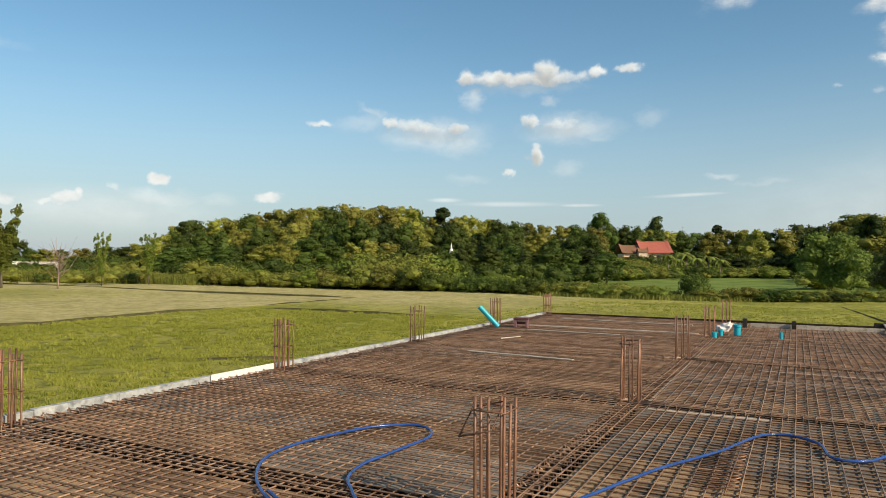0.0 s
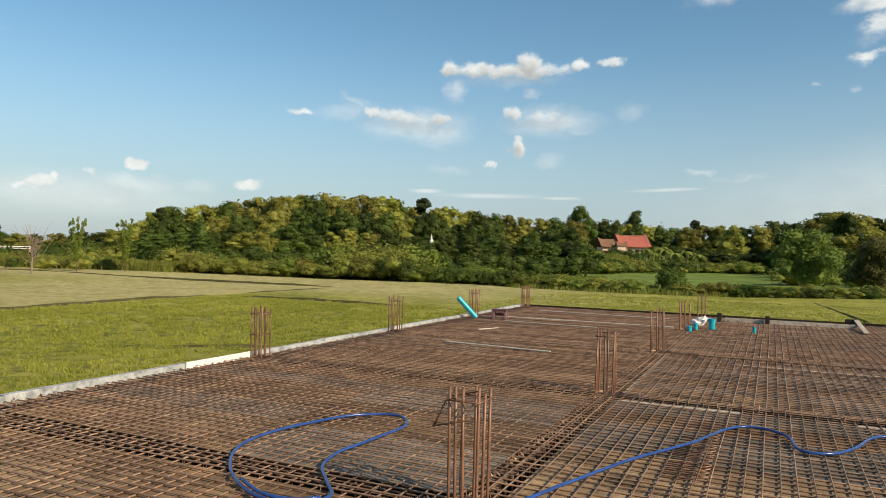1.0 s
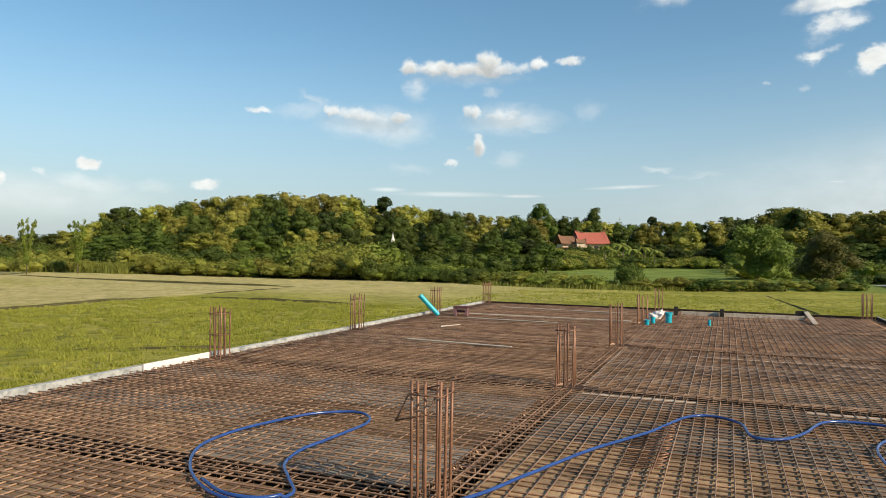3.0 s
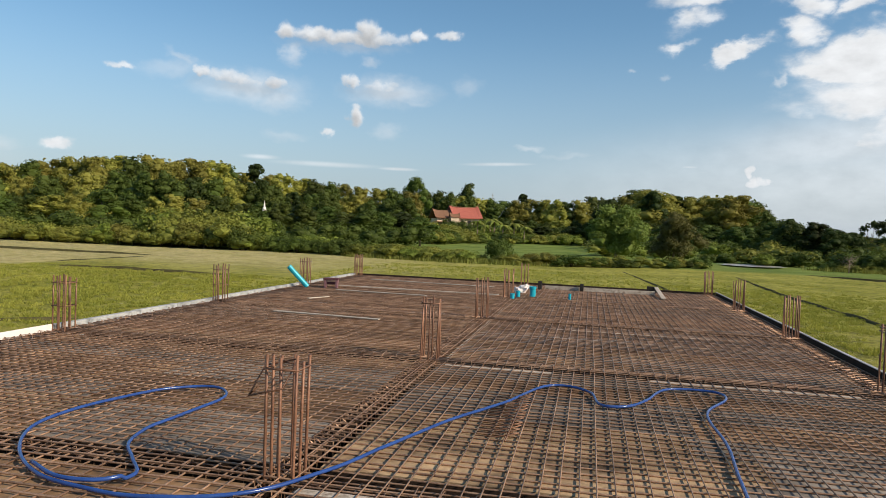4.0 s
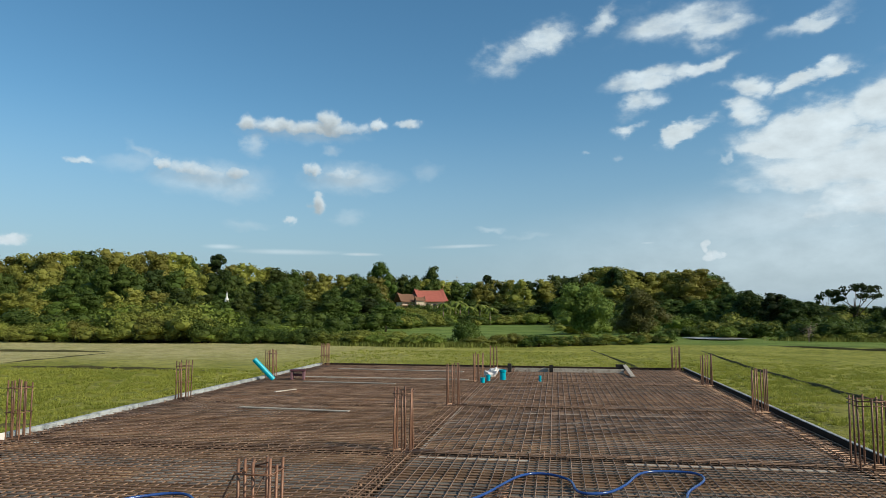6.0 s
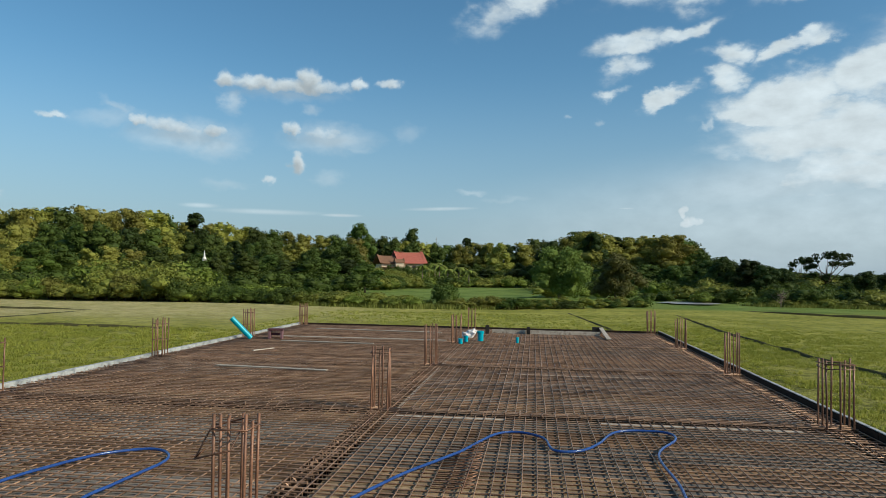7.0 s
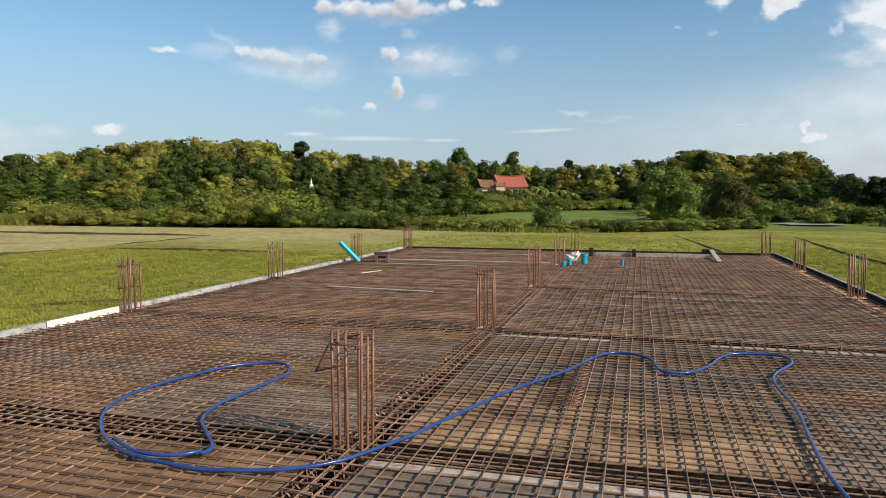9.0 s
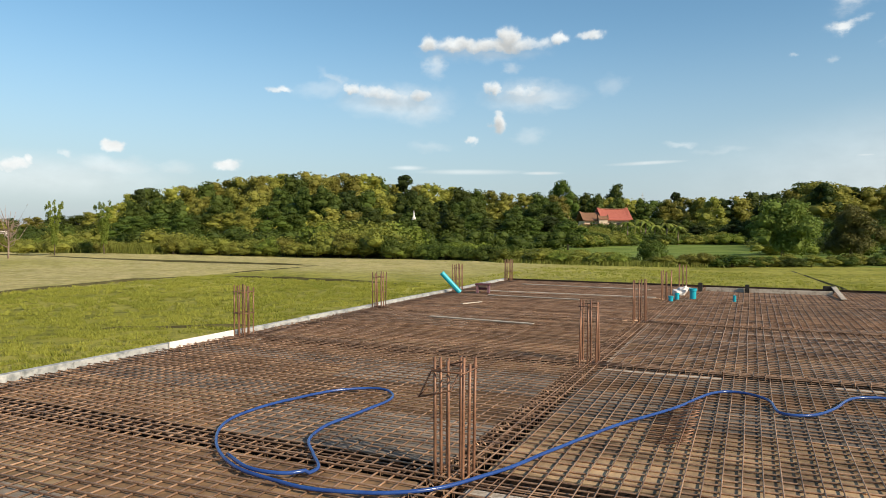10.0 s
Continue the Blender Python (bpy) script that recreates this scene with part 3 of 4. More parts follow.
def bar_points(a, b, z, horizontal, seed, drop=0.0):
    n = max(2, int((b - a) / 0.5))
    pts = []
    for i in range(n + 1):
        t = a + (b - a) * i / n
        wob = 0.012 * noise.noise((t * 0.35, seed * 3.1, 0.0)) + 0.003 * noise.noise((t * 1.7, seed * 5.7, 2.0))
        zz = z + 0.006 * noise.noise((t * 0.6, seed * 1.9, 7.0))
        zz -= drop * max(0.0, min(1.0, (t - CX + 0.35) / 0.7))
        pts.append((t, wob, zz) if horizontal else (wob, t, zz))
    return pts


PITCH = 0.125
n = int((EAST - WEST - 0.1) / PITCH)
for i in range(n + 1):
    x = WEST + 0.06 + i * PITCH + rng.uniform(-0.012, 0.012)
    me = tube_mesh("bar", [tube(bar_points(SOUTH + 0.05, NORTH - 0.03, -0.011 if x < CX else -0.001, False, i), 0.0074 if x < CX else 0.0057, 6)], M_RUST)
    part("bar", me, None, mat_thing).location = (x, 0, 0)
n = int((NORTH - SOUTH - 0.1) / PITCH)
for i in range(n + 1):
    y = SOUTH + 0.07 + i * PITCH + rng.uniform(-0.014, 0.014)
    me = tube_mesh("bar", [tube(bar_points(WEST + 0.02, EAST - 0.02, 0.0, True, 100 + i, 0.0125), 0.0077, 6)], M_RUST)
    part("bar", me, None, mat_thing).location = (0, y, 0)

# ends of a lapped mesh sheet, sprung up off the mat
lap = thing("mesh_lap", "sprung-up ends of a lapped steel mesh sheet", "rebar")
for k in range(13):
    y = 5.85 + 0.118 * k + rng.uniform(-0.01, 0.01)
    part("bar_end", tube_mesh("bar_end", [tube([(-0.74, y, 0.012), (-0.56, y + 0.004, 0.014), (-0.46, y + 0.01, 0.03 + rng.uniform(0, 0.012)), (-0.38, y + 0.03, 0.048 + rng.uniform(-0.008, 0.015))], 0.0058, 5)], M_COLUMN), None, lap)
part("edge_bar", tube_mesh("edge_bar", [tube([(-0.47, 5.7, 0.036), (-0.46, 6.5, 0.042), (-0.45, 7.4, 0.034)], 0.0062, 6)], M_COLUMN), None, lap)

# ---- beam cages in the trenches ----


def stirrup_mesh(w, lo, hi, r):
    pts = [(-w / 2, 0, lo), (w / 2, 0, lo), (w / 2, 0, hi), (-w / 2, 0, hi)]
    hook = [(-w / 2, 0.006, hi), (-w / 2 + 0.05, 0.006, hi - 0.05)]
    v, f = [], []
    runs = [tube(pts + [pts[0]], r, 4), tube(hook, r, 4)]
    return tube_mesh("stirrup", runs, M_RUST, False)


STIRRUP = stirrup_mesh(0.20, -0.34, 0.018, 0.0055)
LOW_STIRRUP = stirrup_mesh(0.20, -0.34, -0.03, 0.005)


def beam_cage(a, b, centre, along, label, proud=False):
    cage = thing("beam_cage", label, "beam cage", "beam cages")
    for off in (-0.09, 0.0, 0.09):
        for z in (-0.325, 0.012 if proud else -0.036 if along == "y" else -0.055):
            if off == 0.0 and z < -0.1:
                continue
            pts = bar_points(a, b, z + 0.004, along == "x", centre + off * 7)
            me = tube_mesh("main_bar", [tube(pts, 0.008, 6)], M_RUST)
            o = part("main_bar", me, None, cage)
            o.location = (0, centre + off, 0) if along == "x" else (centre + off, 0, 0)
    step = 0.15 if along == "y" or proud else 0.20
    n = int((b - a) / step)
    for i in range(n):
        t = a + 0.08 + i * step + rng.uniform(-0.02, 0.02)
        o = part("stirrup", STIRRUP if along == "y" or proud else LOW_STIRRUP, None, cage)
        zj = rng.uniform(-0.012, 0.014) + (0.012 if proud else 0.0)
        if along == "x":
            o.matrix_basis = pose(t, centre, zj, rng.uniform(-3, 3), rng.uniform(-5, 5), 90 + rng.uniform(-6, 6))
        else:
            o.matrix_basis = pose(centre, t, zj, rng.uniform(-5, 5), rng.uniform(-3, 3), rng.uniform(-6, 6))


beam_cage(SOUTH + 0.05, NORTH - 0.1, CX, "y", "rusty beam reinforcement cage sunk along the deck")
beam_cage(SOUTH + 0.05, NORTH - 0.1, LX + 0.02, "y", "rusty beam reinforcement cage beside the pale edge")
beam_cage(SOUTH + 0.05, NORTH - 0.1, RX, "y", "rusty beam reinforcement cage beside the concrete edge")
for k, y in enumerate(ROWS[:-1]):
    beam_cage(CX + 0.05, EAST - 0.05, y - 0.04, "x", "rusty beam reinforcement cage across the deck", k > 1)
    beam_cage(WEST + 0.05, CX - 0.02, y, "x", "rusty beam reinforcement cage with laps standing over the mat" if k > 1 else "rusty beam reinforcement cage sunk across the deck", k > 1)
beam_cage(WEST + 0.05, EAST - 0.05, ROWS[-1] - 0.02, "x", "rusty beam reinforcement cage at the far edge")

# ---- column starter bars ----


def tie_loop(w, d, z, tilt=0.0, shift=(0, 0)):
    pts = [(-w / 2, -d / 2), (w / 2, -d / 2), (w / 2, d / 2), (-w / 2, d / 2), (-w / 2, -d / 2), (-w / 2 + 0.04, -d / 2 + 0.06)]
    return [(x + shift[0], y + shift[1], z + tilt * (y + d / 2) + tilt * 0.4 * x) for x, y in pts]


def starter(x, y, height, s=0.21, sx=None, ties=(), seed=0, label="rusty steel column starter bars rising from the mat"):
    r = random.Random(seed)
    col = thing("column_starter", label, "column rebar", "column starter bars", at=(x, y, 0))
    sx = sx or s
    for i in (-1, 0, 1):
        for j in (-1, 0, 1):
            if i == 0 and j == 0:
                continue
            lean = (r.uniform(-0.016, 0.016), r.uniform(-0.016, 0.016))
            h = height + r.uniform(-0.035, 0.03)
            bx, by = i * sx / 2, j * s / 2
            pts = [(bx, by, -0.40), (bx, by, 0.0), (bx + lean[0] * 0.4, by + lean[1] * 0.4, h * 0.5), (bx + lean[0], by + lean[1], h)]
            part("upright_bar", tube_mesh("upright_bar", [tube(pts, 0.0115, 7)], M_COLUMN), None, col)
    for z, tilt, shift in ties:
        part("tie", tube_mesh("tie", [tube(tie_loop(sx + 0.03, s + 0.03, z, tilt, shift), 0.0065, 5)], M_COLUMN), None, col)
    return col


starter(CX, ROWS[1], 0.815, ties=((0.735, 0.0, (0, 0)), (0.60, 0.66, (-0.06, -0.10))), seed=1, label="rusty column starter bars with loose ties near their tops")
starter(CX, ROWS[2], 0.80, ties=((0.74, 0.1, (0, 0)),), seed=2)
starter(CX, ROWS[3], 0.79, seed=3)
starter(CX, ROWS[4], 0.72, seed=4)
starter(CX, ROWS[5], 0.66, seed=5)
for k, h in zip(range(1, 6), (0.78, 0.80, 0.76, 0.74, 0.70)):
    starter(LX, ROWS[k], h, ties=((h - 0.10, 0.0, (0, 0)), (h * 0.45, 0.0, (0, 0))), seed=10 + k, label="rusty column starter bars beside the pale slab edge")
starter(RX + 0.02, ROWS[2], 0.81, s=0.27, sx=0.30, ties=((0.77, 0.0, (0, 0)), (0.715, 0.05, (0, 0))), seed=21, label="rusty column starter bars tied twice near the top")
for k, h in ((3, 0.76), (4, 0.74), (5, 0.70)):
    starter(RX + 0.03, ROWS[k], h, seed=20 + k, label="rusty column starter bars beside the concrete slab edge")


# ---- loose timber along the trenches ----
def strip(x0, y0, x1, y1, w, label, z=DECK_Z - 0.010, t=0.0135, mat=M_BATTEN):
    L = math.hypot(x1 - x0, y1 - y0)
    ob = part("timber_strip", boxed((0, -w / 2, 0), (L, w / 2, t), 0.003), mat)
    ob.matrix_basis = pose(x0, y0, z, 0, 0, math.degrees(math.atan2(y1 - y0, x1 - x0)))
    return tagged(ob, label, "timber strip", "timber strips")


strip(CX + 0.2, ROWS[1] - 0.27, RX - 0.2, ROWS[1] - 0.27, 0.08, "chalky pale strip on the trench edge", t=0.024, mat=M_CHALK)
strip(CX + 0.26, ROWS[2] - 0.29, -0.25, ROWS[2] - 0.28, 0.055, "chalky pale strip on the trench edge", t=0.027, mat=M_CHALK)
strip(0.9, ROWS[2] - 0.28, RX - 0.45, ROWS[2] - 0.27, 0.05, "chalky pale strip on the trench edge", t=0.027, mat=M_CHALK)
strip(-0.55, ROWS[3] - 0.75, 2.3, ROWS[3] - 0.72, 0.10, "long pale board under the mat", t=0.016, mat=M_CHALK)
strip(-0.6, 16.9, 0.4, 16.8, 0.12, "pale board under the mat", t=0.016, mat=M_CHALK)
strip(CX + 0.19, ROWS[2] + 0.2, CX + 0.17, 16.9, 0.035, "chalky pale strip along the long trench", t=0.020, mat=M_CHALK)
strip(-6.2, 17.2, -3.8, 17.08, 0.10, "pale sawn board lying on the mat", z=0.0085, t=0.02)
strip(-6.6, 18.4, CX - 0.3, 18.45, 0.09, "pale sawn board lying on the mat", z=0.0085, t=0.02)
strip(-6.5, 21.1, -2.6, 20.8, 0.12, "pale sawn board lying on the mat", z=0.0085, t=0.02)
strip(-5.7, 12.5, -3.55, 12.3, 0.09, "pale sawn board lying on the mat", z=0.0085, t=0.02)
strip(CX + 0.2, 18.66, 0.4, 18.8, 0.09, "pale sawn board lying under the mat")
strip(-0.5, 17.05, 0.5, 17.0, 0.12, "short pale board lying under the mat")
strip(-6.0, 14.9, -5.75, 15.5, 0.06, "short pale board lying askew on the mat", z=0.0085, t=0.02)

# ---- hose ----
HOSE = [(1.9, 1.2), (1.45, 2.6), (1.24, 4.45), (1.25, 5.33), (1.32, 6.22), (1.32, 7.28), (1.63, 8.04), (1.51, 8.36), (1.03, 8.25), (0.78, 7.66), (0.56, 7.3), (0.3, 7.29), (0.2, 7.8),
        (-0.1, 8.03), (-0.34, 7.82), (-0.62, 7.04), (-1.04, 6.17), (-1.34, 5.33), (-1.58, 4.66), (-1.91, 4.12), (-2.44, 3.88), (-2.86, 3.88), (-3.33, 4.0), (-3.81, 4.36),
        (-4.15, 4.85), (-4.22, 5.39), (-4.12, 5.84), (-3.97, 6.28), (-3.68, 6.56), (-3.41, 6.51), (-3.24, 6.19), (-3.28, 5.55), (-3.3, 5.1), (-3.2, 4.74), (-2.97, 4.46), (-2.76, 4.2), (-2.86, 3.98), (-3.15, 3.95), (-3.5, 4.13)]
pts = spline([(x, y, 0.021) for x, y in HOSE], 8)
for i, p in enumerate(pts):
    p.z += 0.004 * noise.noise(p * 3.0) + (0.024 if i > len(pts) - 22 else 0.0)
ob = part("garden_hose", tube_mesh("garden_hose", [tube(pts, 0.014, 10)], M_HOSE), None)
tagged(ob, "blue plastic hose looped loosely over the mat", "hose")


# ---- pipes and small things on the mat ----
def pipe_bm(r, h, wall=0.008, sides=20, flare=0.0):
    bm = bmesh.new()
    rings = []
    prof = [(r, 0), (r, h * 0.72), (r * (1 + flare), h * 0.76), (r * (1 + flare), h), (r * (1 + flare) - wall, h), (r - wall, h * 0.7), (r - wall, 0.005)]
    for rr, z in prof:
        rings.append([bm.verts.new((rr * math.cos(2 * math.pi * k / sides), rr * math.sin(2 * math.pi * k / sides), z)) for k in range(sides)])
    for a, b in zip(rings, rings[1:] + rings[:1]):
        for k in range(sides):
            bm.faces.new((a[k], a[(k + 1) % sides], b[(k + 1) % sides], b[k]))
    bmesh.ops.recalc_face_normals(bm, faces=bm.faces)
    return bm


def pipe(name, at, r, h, label, flare=0.0, tilt=(0, 0, 0), mat=M_TEAL):
    ob = part(name, pipe_bm(r, h, flare=flare), mat, shade_smooth=False)
    ob.matrix_basis = pose(*at, *tilt)
    return tagged(ob, label, "pipe", "plastic pipes")


pipe("drain_pipe", (-7.14, 17.55, 0.02), 0.066, 0.72, "long teal plastic drain pipe leaning against the slab edge", tilt=(18, -40, 0))
pipe("pipe_socket", (-1.30, 18.75, 0.0), 0.078, 0.26, "teal plastic pipe socket standing upright", flare=0.2)
pipe("pipe_socket", (-1.74, 17.85, 0.0), 0.055, 0.13, "short teal plastic pipe stub standing upright", flare=0.15)
pipe("pipe_socket", (-1.62, 18.10, 0.0), 0.05, 0.18, "short teal plastic pipe stub standing upright", flare=0.15)
pipe("pipe_socket", (-0.32, 18.20, 0.0), 0.036, 0.17, "slim teal plastic pipe stub standing upright")

bag = bmesh.new()
bmesh.ops.create_icosphere(bag, subdivisions=3, radius=1.0)
for v in bag.verts:
    k = 1 + 0.45 * noise.noise(v.co * 1.9) + 0.15 * noise.noise(v.co * 5)
    v.co = Vector((v.co.x * 0.20 * k, v.co.y * 0.14 * k, max(-0.02, (v.co.z + 0.4) * 0.13 * k + 0.10 * max(0, v.co.x))))
ob = part("paper_sack", bag, M_WHITE)
ob.location = (-1.66, 19.6, 0.02)
tagged(ob, "crumpled pinkish white sack lying on the mat", "sack")

stool = thing("wooden_stool", "small dark reddish wooden stool on the mat", "stool", at=(-6.55, 17.75, 0.006), rz=12)
part("seat", boxed((-0.2, -0.12, 0.215), (0.2, 0.12, 0.26), 0.006), M_STOOL, stool)
for sx in (-1, 1):
    part("side_board", boxed((sx * 0.15 - 0.03, -0.10, 0.0), (sx * 0.15 + 0.03, 0.10, 0.215), 0.004), M_PINK, stool, "pinkish painted side")
part("stretcher", boxed((-0.12, -0.012, 0.09), (0.12, 0.012, 0.15), 0.003), M_STOOL, stool)

tagged(part("shutter_board", boxed((-1.15, 21.45, -0.02), (2.05, 21.49, 0.10), 0.004), M_CHALK), "long grey shutter board set upright across the deck", "board")
for x, y, h in ((-1.28, 21.2, 0.24), (-0.06, 21.35, 0.21), (2.02, 22.3, 0.18)):
    w = 0.055 if h > 0.2 else 0.14
    tagged(part("timber_block", boxed((x - w, y - 0.06, -0.02), (x + w, y + 0.06, h), 0.006), M_BLACK), "dark stained timber block beside the shutter board", "block", "timber blocks")
ob = part("timber_plank", boxed((-0.06, 0, 0), (0.06, 2.4, 0.03), 0.004), M_BATTEN)
ob.matrix_basis = pose(2.14, 19.95, 0.015, 3.2, 0, 0)
tagged(ob, "pale timber plank propped on a dark block", "plank")


# ---- foliage ----
npr = np.random.RandomState(7)


def leaf_cloud(centres, radii, squash, n, size, upward=0.2):
    """Many small leaf clumps over a set of lobes, each facing roughly outwards. Returns the corners of quads."""
    w = np.array(radii) ** 2
    w = w / w.sum()
    pick = npr.choice(len(centres), n, p=w)
    d = npr.normal(size=(n, 3))
    d[:, 2] = d[:, 2] + 0.25
    d /= np.linalg.norm(d, axis=1)[:, None]
    rad = np.array(radii)[pick] * npr.uniform(0.68, 1.2, n)
    p = np.array(centres)[pick] + d * rad[:, None] * np.array([1, 1, squash])
    nrm = d + npr.normal(size=(n, 3)) * 0.42 + np.array([0, 0, upward])
    nrm /= np.linalg.norm(nrm, axis=1)[:, None]
    a = np.cross(nrm, npr.normal(size=(n, 3)))
    a /= np.linalg.norm(a, axis=1)[:, None] + 1e-6
    b = np.cross(nrm, a)
    s = size * npr.uniform(0.5, 1.4, n)[:, None]
    return np.stack([p - a * s, p - b * s * 0.6 + nrm * s * 0.15, p + a * s, p + b * s * 0.6 + nrm * s * 0.15], 1).reshape(-1, 3)


def knobs(lobes, squash, per, ratio):
    """Breaks every lobe of a crown into smaller knobs that sit on its surface."""
    out = []
    for x, y, z, r in lobes:
        for k in range(per):
            d = npr.normal(size=3) + np.array([0, 0, 0.45])
            d /= np.linalg.norm(d)
            q = r * ratio * npr.uniform(0.5, 1.45)
            e = (r - q * 0.5) * npr.uniform(0.75, 1.3)
            out.append((x + d[0] * e, y + d[1] * e, z + d[2] * e * squash, q))
    return out


def crown_mesh(name, lobes, squash, n, size, mat, core_part=0.7, per=6, ratio=0.52):
    """Leaf clumps over knobbly lobes, round a closed inner core for each lobe."""
    small = knobs(lobes, squash, per, ratio)
    quad = leaf_cloud([l[:3] for l in small], [l[3] for l in small], squash, n, size)
    verts = [tuple(v) for v in quad]
    faces = [(4 * i, 4 * i + 1, 4 * i + 2, 4 * i + 3) for i in range(len(verts) // 4)]
    for x, y, z, r in lobes:
        core = bmesh.new()
        bmesh.ops.create_icosphere(core, subdivisions=2, radius=r * core_part)
        k = len(verts)
        for v in core.verts:
            q = v.co * (1 + 0.3 * noise.noise(v.co * 2.4 / r + Vector((x, y, z))))
            verts.append((q.x + x, q.y + y, q.z * squash + z))
        core.verts.index_update()
        faces += [tuple(v.index + k for v in f.verts) for f in core.faces]
        core.free()
    me = bpy.data.meshes.new(name)
    me.from_pydata(verts, [], faces)
    me.materials.append(mat)
    return me


def make_lobes(r, seed, count, spread_xy, z0, z1, size, top_narrow=0.5):
    out = []
    for i in range(count):
        t = (i + 0.5) / count
        z = z0 + (z1 - z0) * t
        reach = spread_xy * (1 - top_narrow * abs(2 * t - 0.75)) * r.uniform(0.35, 1.0)
        an = i * 2.4 + r.uniform(-0.6, 0.6)
        out.append((reach * math.cos(an), reach * math.sin(an), z, size * r.uniform(0.75, 1.2) * (1 - 0.25 * t)))
    out.append((0, 0, z0 + (z1 - z0) * 0.5, size * 1.25))
    return out


def tree_proto(seed, mat, label, lobes, height=1.0, leaves=1500, leaf=0.03, squash=0.8, trunk_r=0.02, name="tree", group="woodland trees", limbs=3, core_part=0.7):
    """A tree of unit height: a tapered trunk with limbs, and a crown of many small leaf clumps."""
    r = random.Random(seed)
    t = thing(name, label, "tree", group)
    runs = []
    top = (r.uniform(-0.03, 0.03), r.uniform(-0.03, 0.03), 0.72)
    runs.append(tube([(0, 0, -0.03), (0.012, 0.008, 0.2), (top[0] * 0.6, top[1] * 0.6, 0.45), top], trunk_r, 7, taper=0.3))
    for k in range(limbs):
        l = lobes[(k * 2 + 1) % len(lobes)]
        z = 0.25 + 0.3 * k / limbs
        runs.append(tube([(0.01, 0.0, z), (l[0] * 0.5, l[1] * 0.5, (z + l[2]) / 2), (l[0] * 0.9, l[1] * 0.9, l[2] - 0.02)], trunk_r * 0.5, 5, taper=0.3))
    part("trunk", tube_mesh("trunk", runs, M_BARK), None, t, "grey brown trunk with limbs")
    part("crown", crown_mesh("crown", lobes, squash, leaves, leaf, mat, core_part), None, t)
    return t


R = random.Random(11)
BROAD = []
for k, (mat, lab) in enumerate(((M_LEAF_DARK, "dark green broadleaf tree in the dense wood"), (M_LEAF_MID, "green broadleaf tree in the dense wood"), (M_LEAF_OLIVE, "olive yellow flowering tree on the wooded rise"),
                                (M_LEAF_MID, "tall green tree with a layered crown in the wood"), (M_LEAF_DARK, "dark upright tree with a narrow dense crown"), (M_LEAF_OLIVE, "broad olive green tree on the wooded rise"))):
    narrow = k == 4
    lob = make_lobes(R, k, 17 if not narrow else 9, 0.13 if narrow else 0.36, 0.22, 0.90, 0.10 if narrow else 0.14, 0.62)
    BROAD.append(tree_proto(30 + k, mat, lab, lob, leaves=4600, leaf=0.0175))
SHRUBS = []
for k, (mat, lab) in enumerate(((M_SHRUB, "leafy bright green bush at the field's edge"), (M_LEAF_MID, "dense green bush at the field's edge"), (M_BRUSH, "low spreading bush at the field's edge"), (M_BRUSH, "dry olive bush at the field's edge"))):
    lob = make_lobes(R, k, 7, 0.55, 0.25, 0.68, 0.33, 0.3)
    lob = [(x, y, max(z, 0.22), rr) for x, y, z, rr in lob]
    sh = thing("bush", lab, "bush", "bushes along the field")
    part("foliage", crown_mesh("foliage", lob, 0.8, 2400, 0.036, mat), None, sh)
    part("stem", tube_mesh("stem", [tube([(0, 0, -0.06), (0.02, 0.01, 0.25), (0.1, 0.05, 0.5)], 0.03, 5, taper=0.4), tube([(0, 0, -0.05), (-0.1, 0.04, 0.45)], 0.025, 5, taper=0.4)], M_BARK), None, sh)
    SHRUBS.append(sh)
used = set()
THIN = []
for k in range(4):
    lob = [(x, y, max(z, 0.22), rr) for x, y, z, rr in make_lobes(R, k, 5, 0.55, 0.25, 0.68, 0.36, 0.3)]
    THIN.append(crown_mesh("far_foliage", lob, 0.8, 1000, 0.046, (M_SHRUB, M_LEAF_MID, M_BRUSH, M_BRUSH)[k]))
far_bushes = {0: [], 1: [], 2: [], 3: []}


def thicket(kind, x, y, z, height, width=1.0):
    far_bushes[kind].append(pose(x, y, z, 0, 0, R.uniform(0, 360)) @ Matrix.Diagonal((height * width, height * width, height, 1)))


def plant(proto, x, y, z, height, width=1.0):
    """Puts a copy (the prototype itself at its first use) at a place, turned at random."""
    m = pose(x, y, z, 0, 0, R.uniform(0, 360))
    sc = (height * width, height * width, height)
    if proto.name not in used:
        used.add(proto.name)
        proto.matrix_basis = m @ Matrix.Diagonal((*sc, 1))
        return proto
    o = copy_thing(proto, m)
    o.scale = sc
    return o


def ground_z(x, y):
    return FIELD_Z + 2.2 * max(0.0, min(1.0, (y - 75) / 60)) * max(0.0, min(1.0, (-x - 12) / 30)) - 0.03


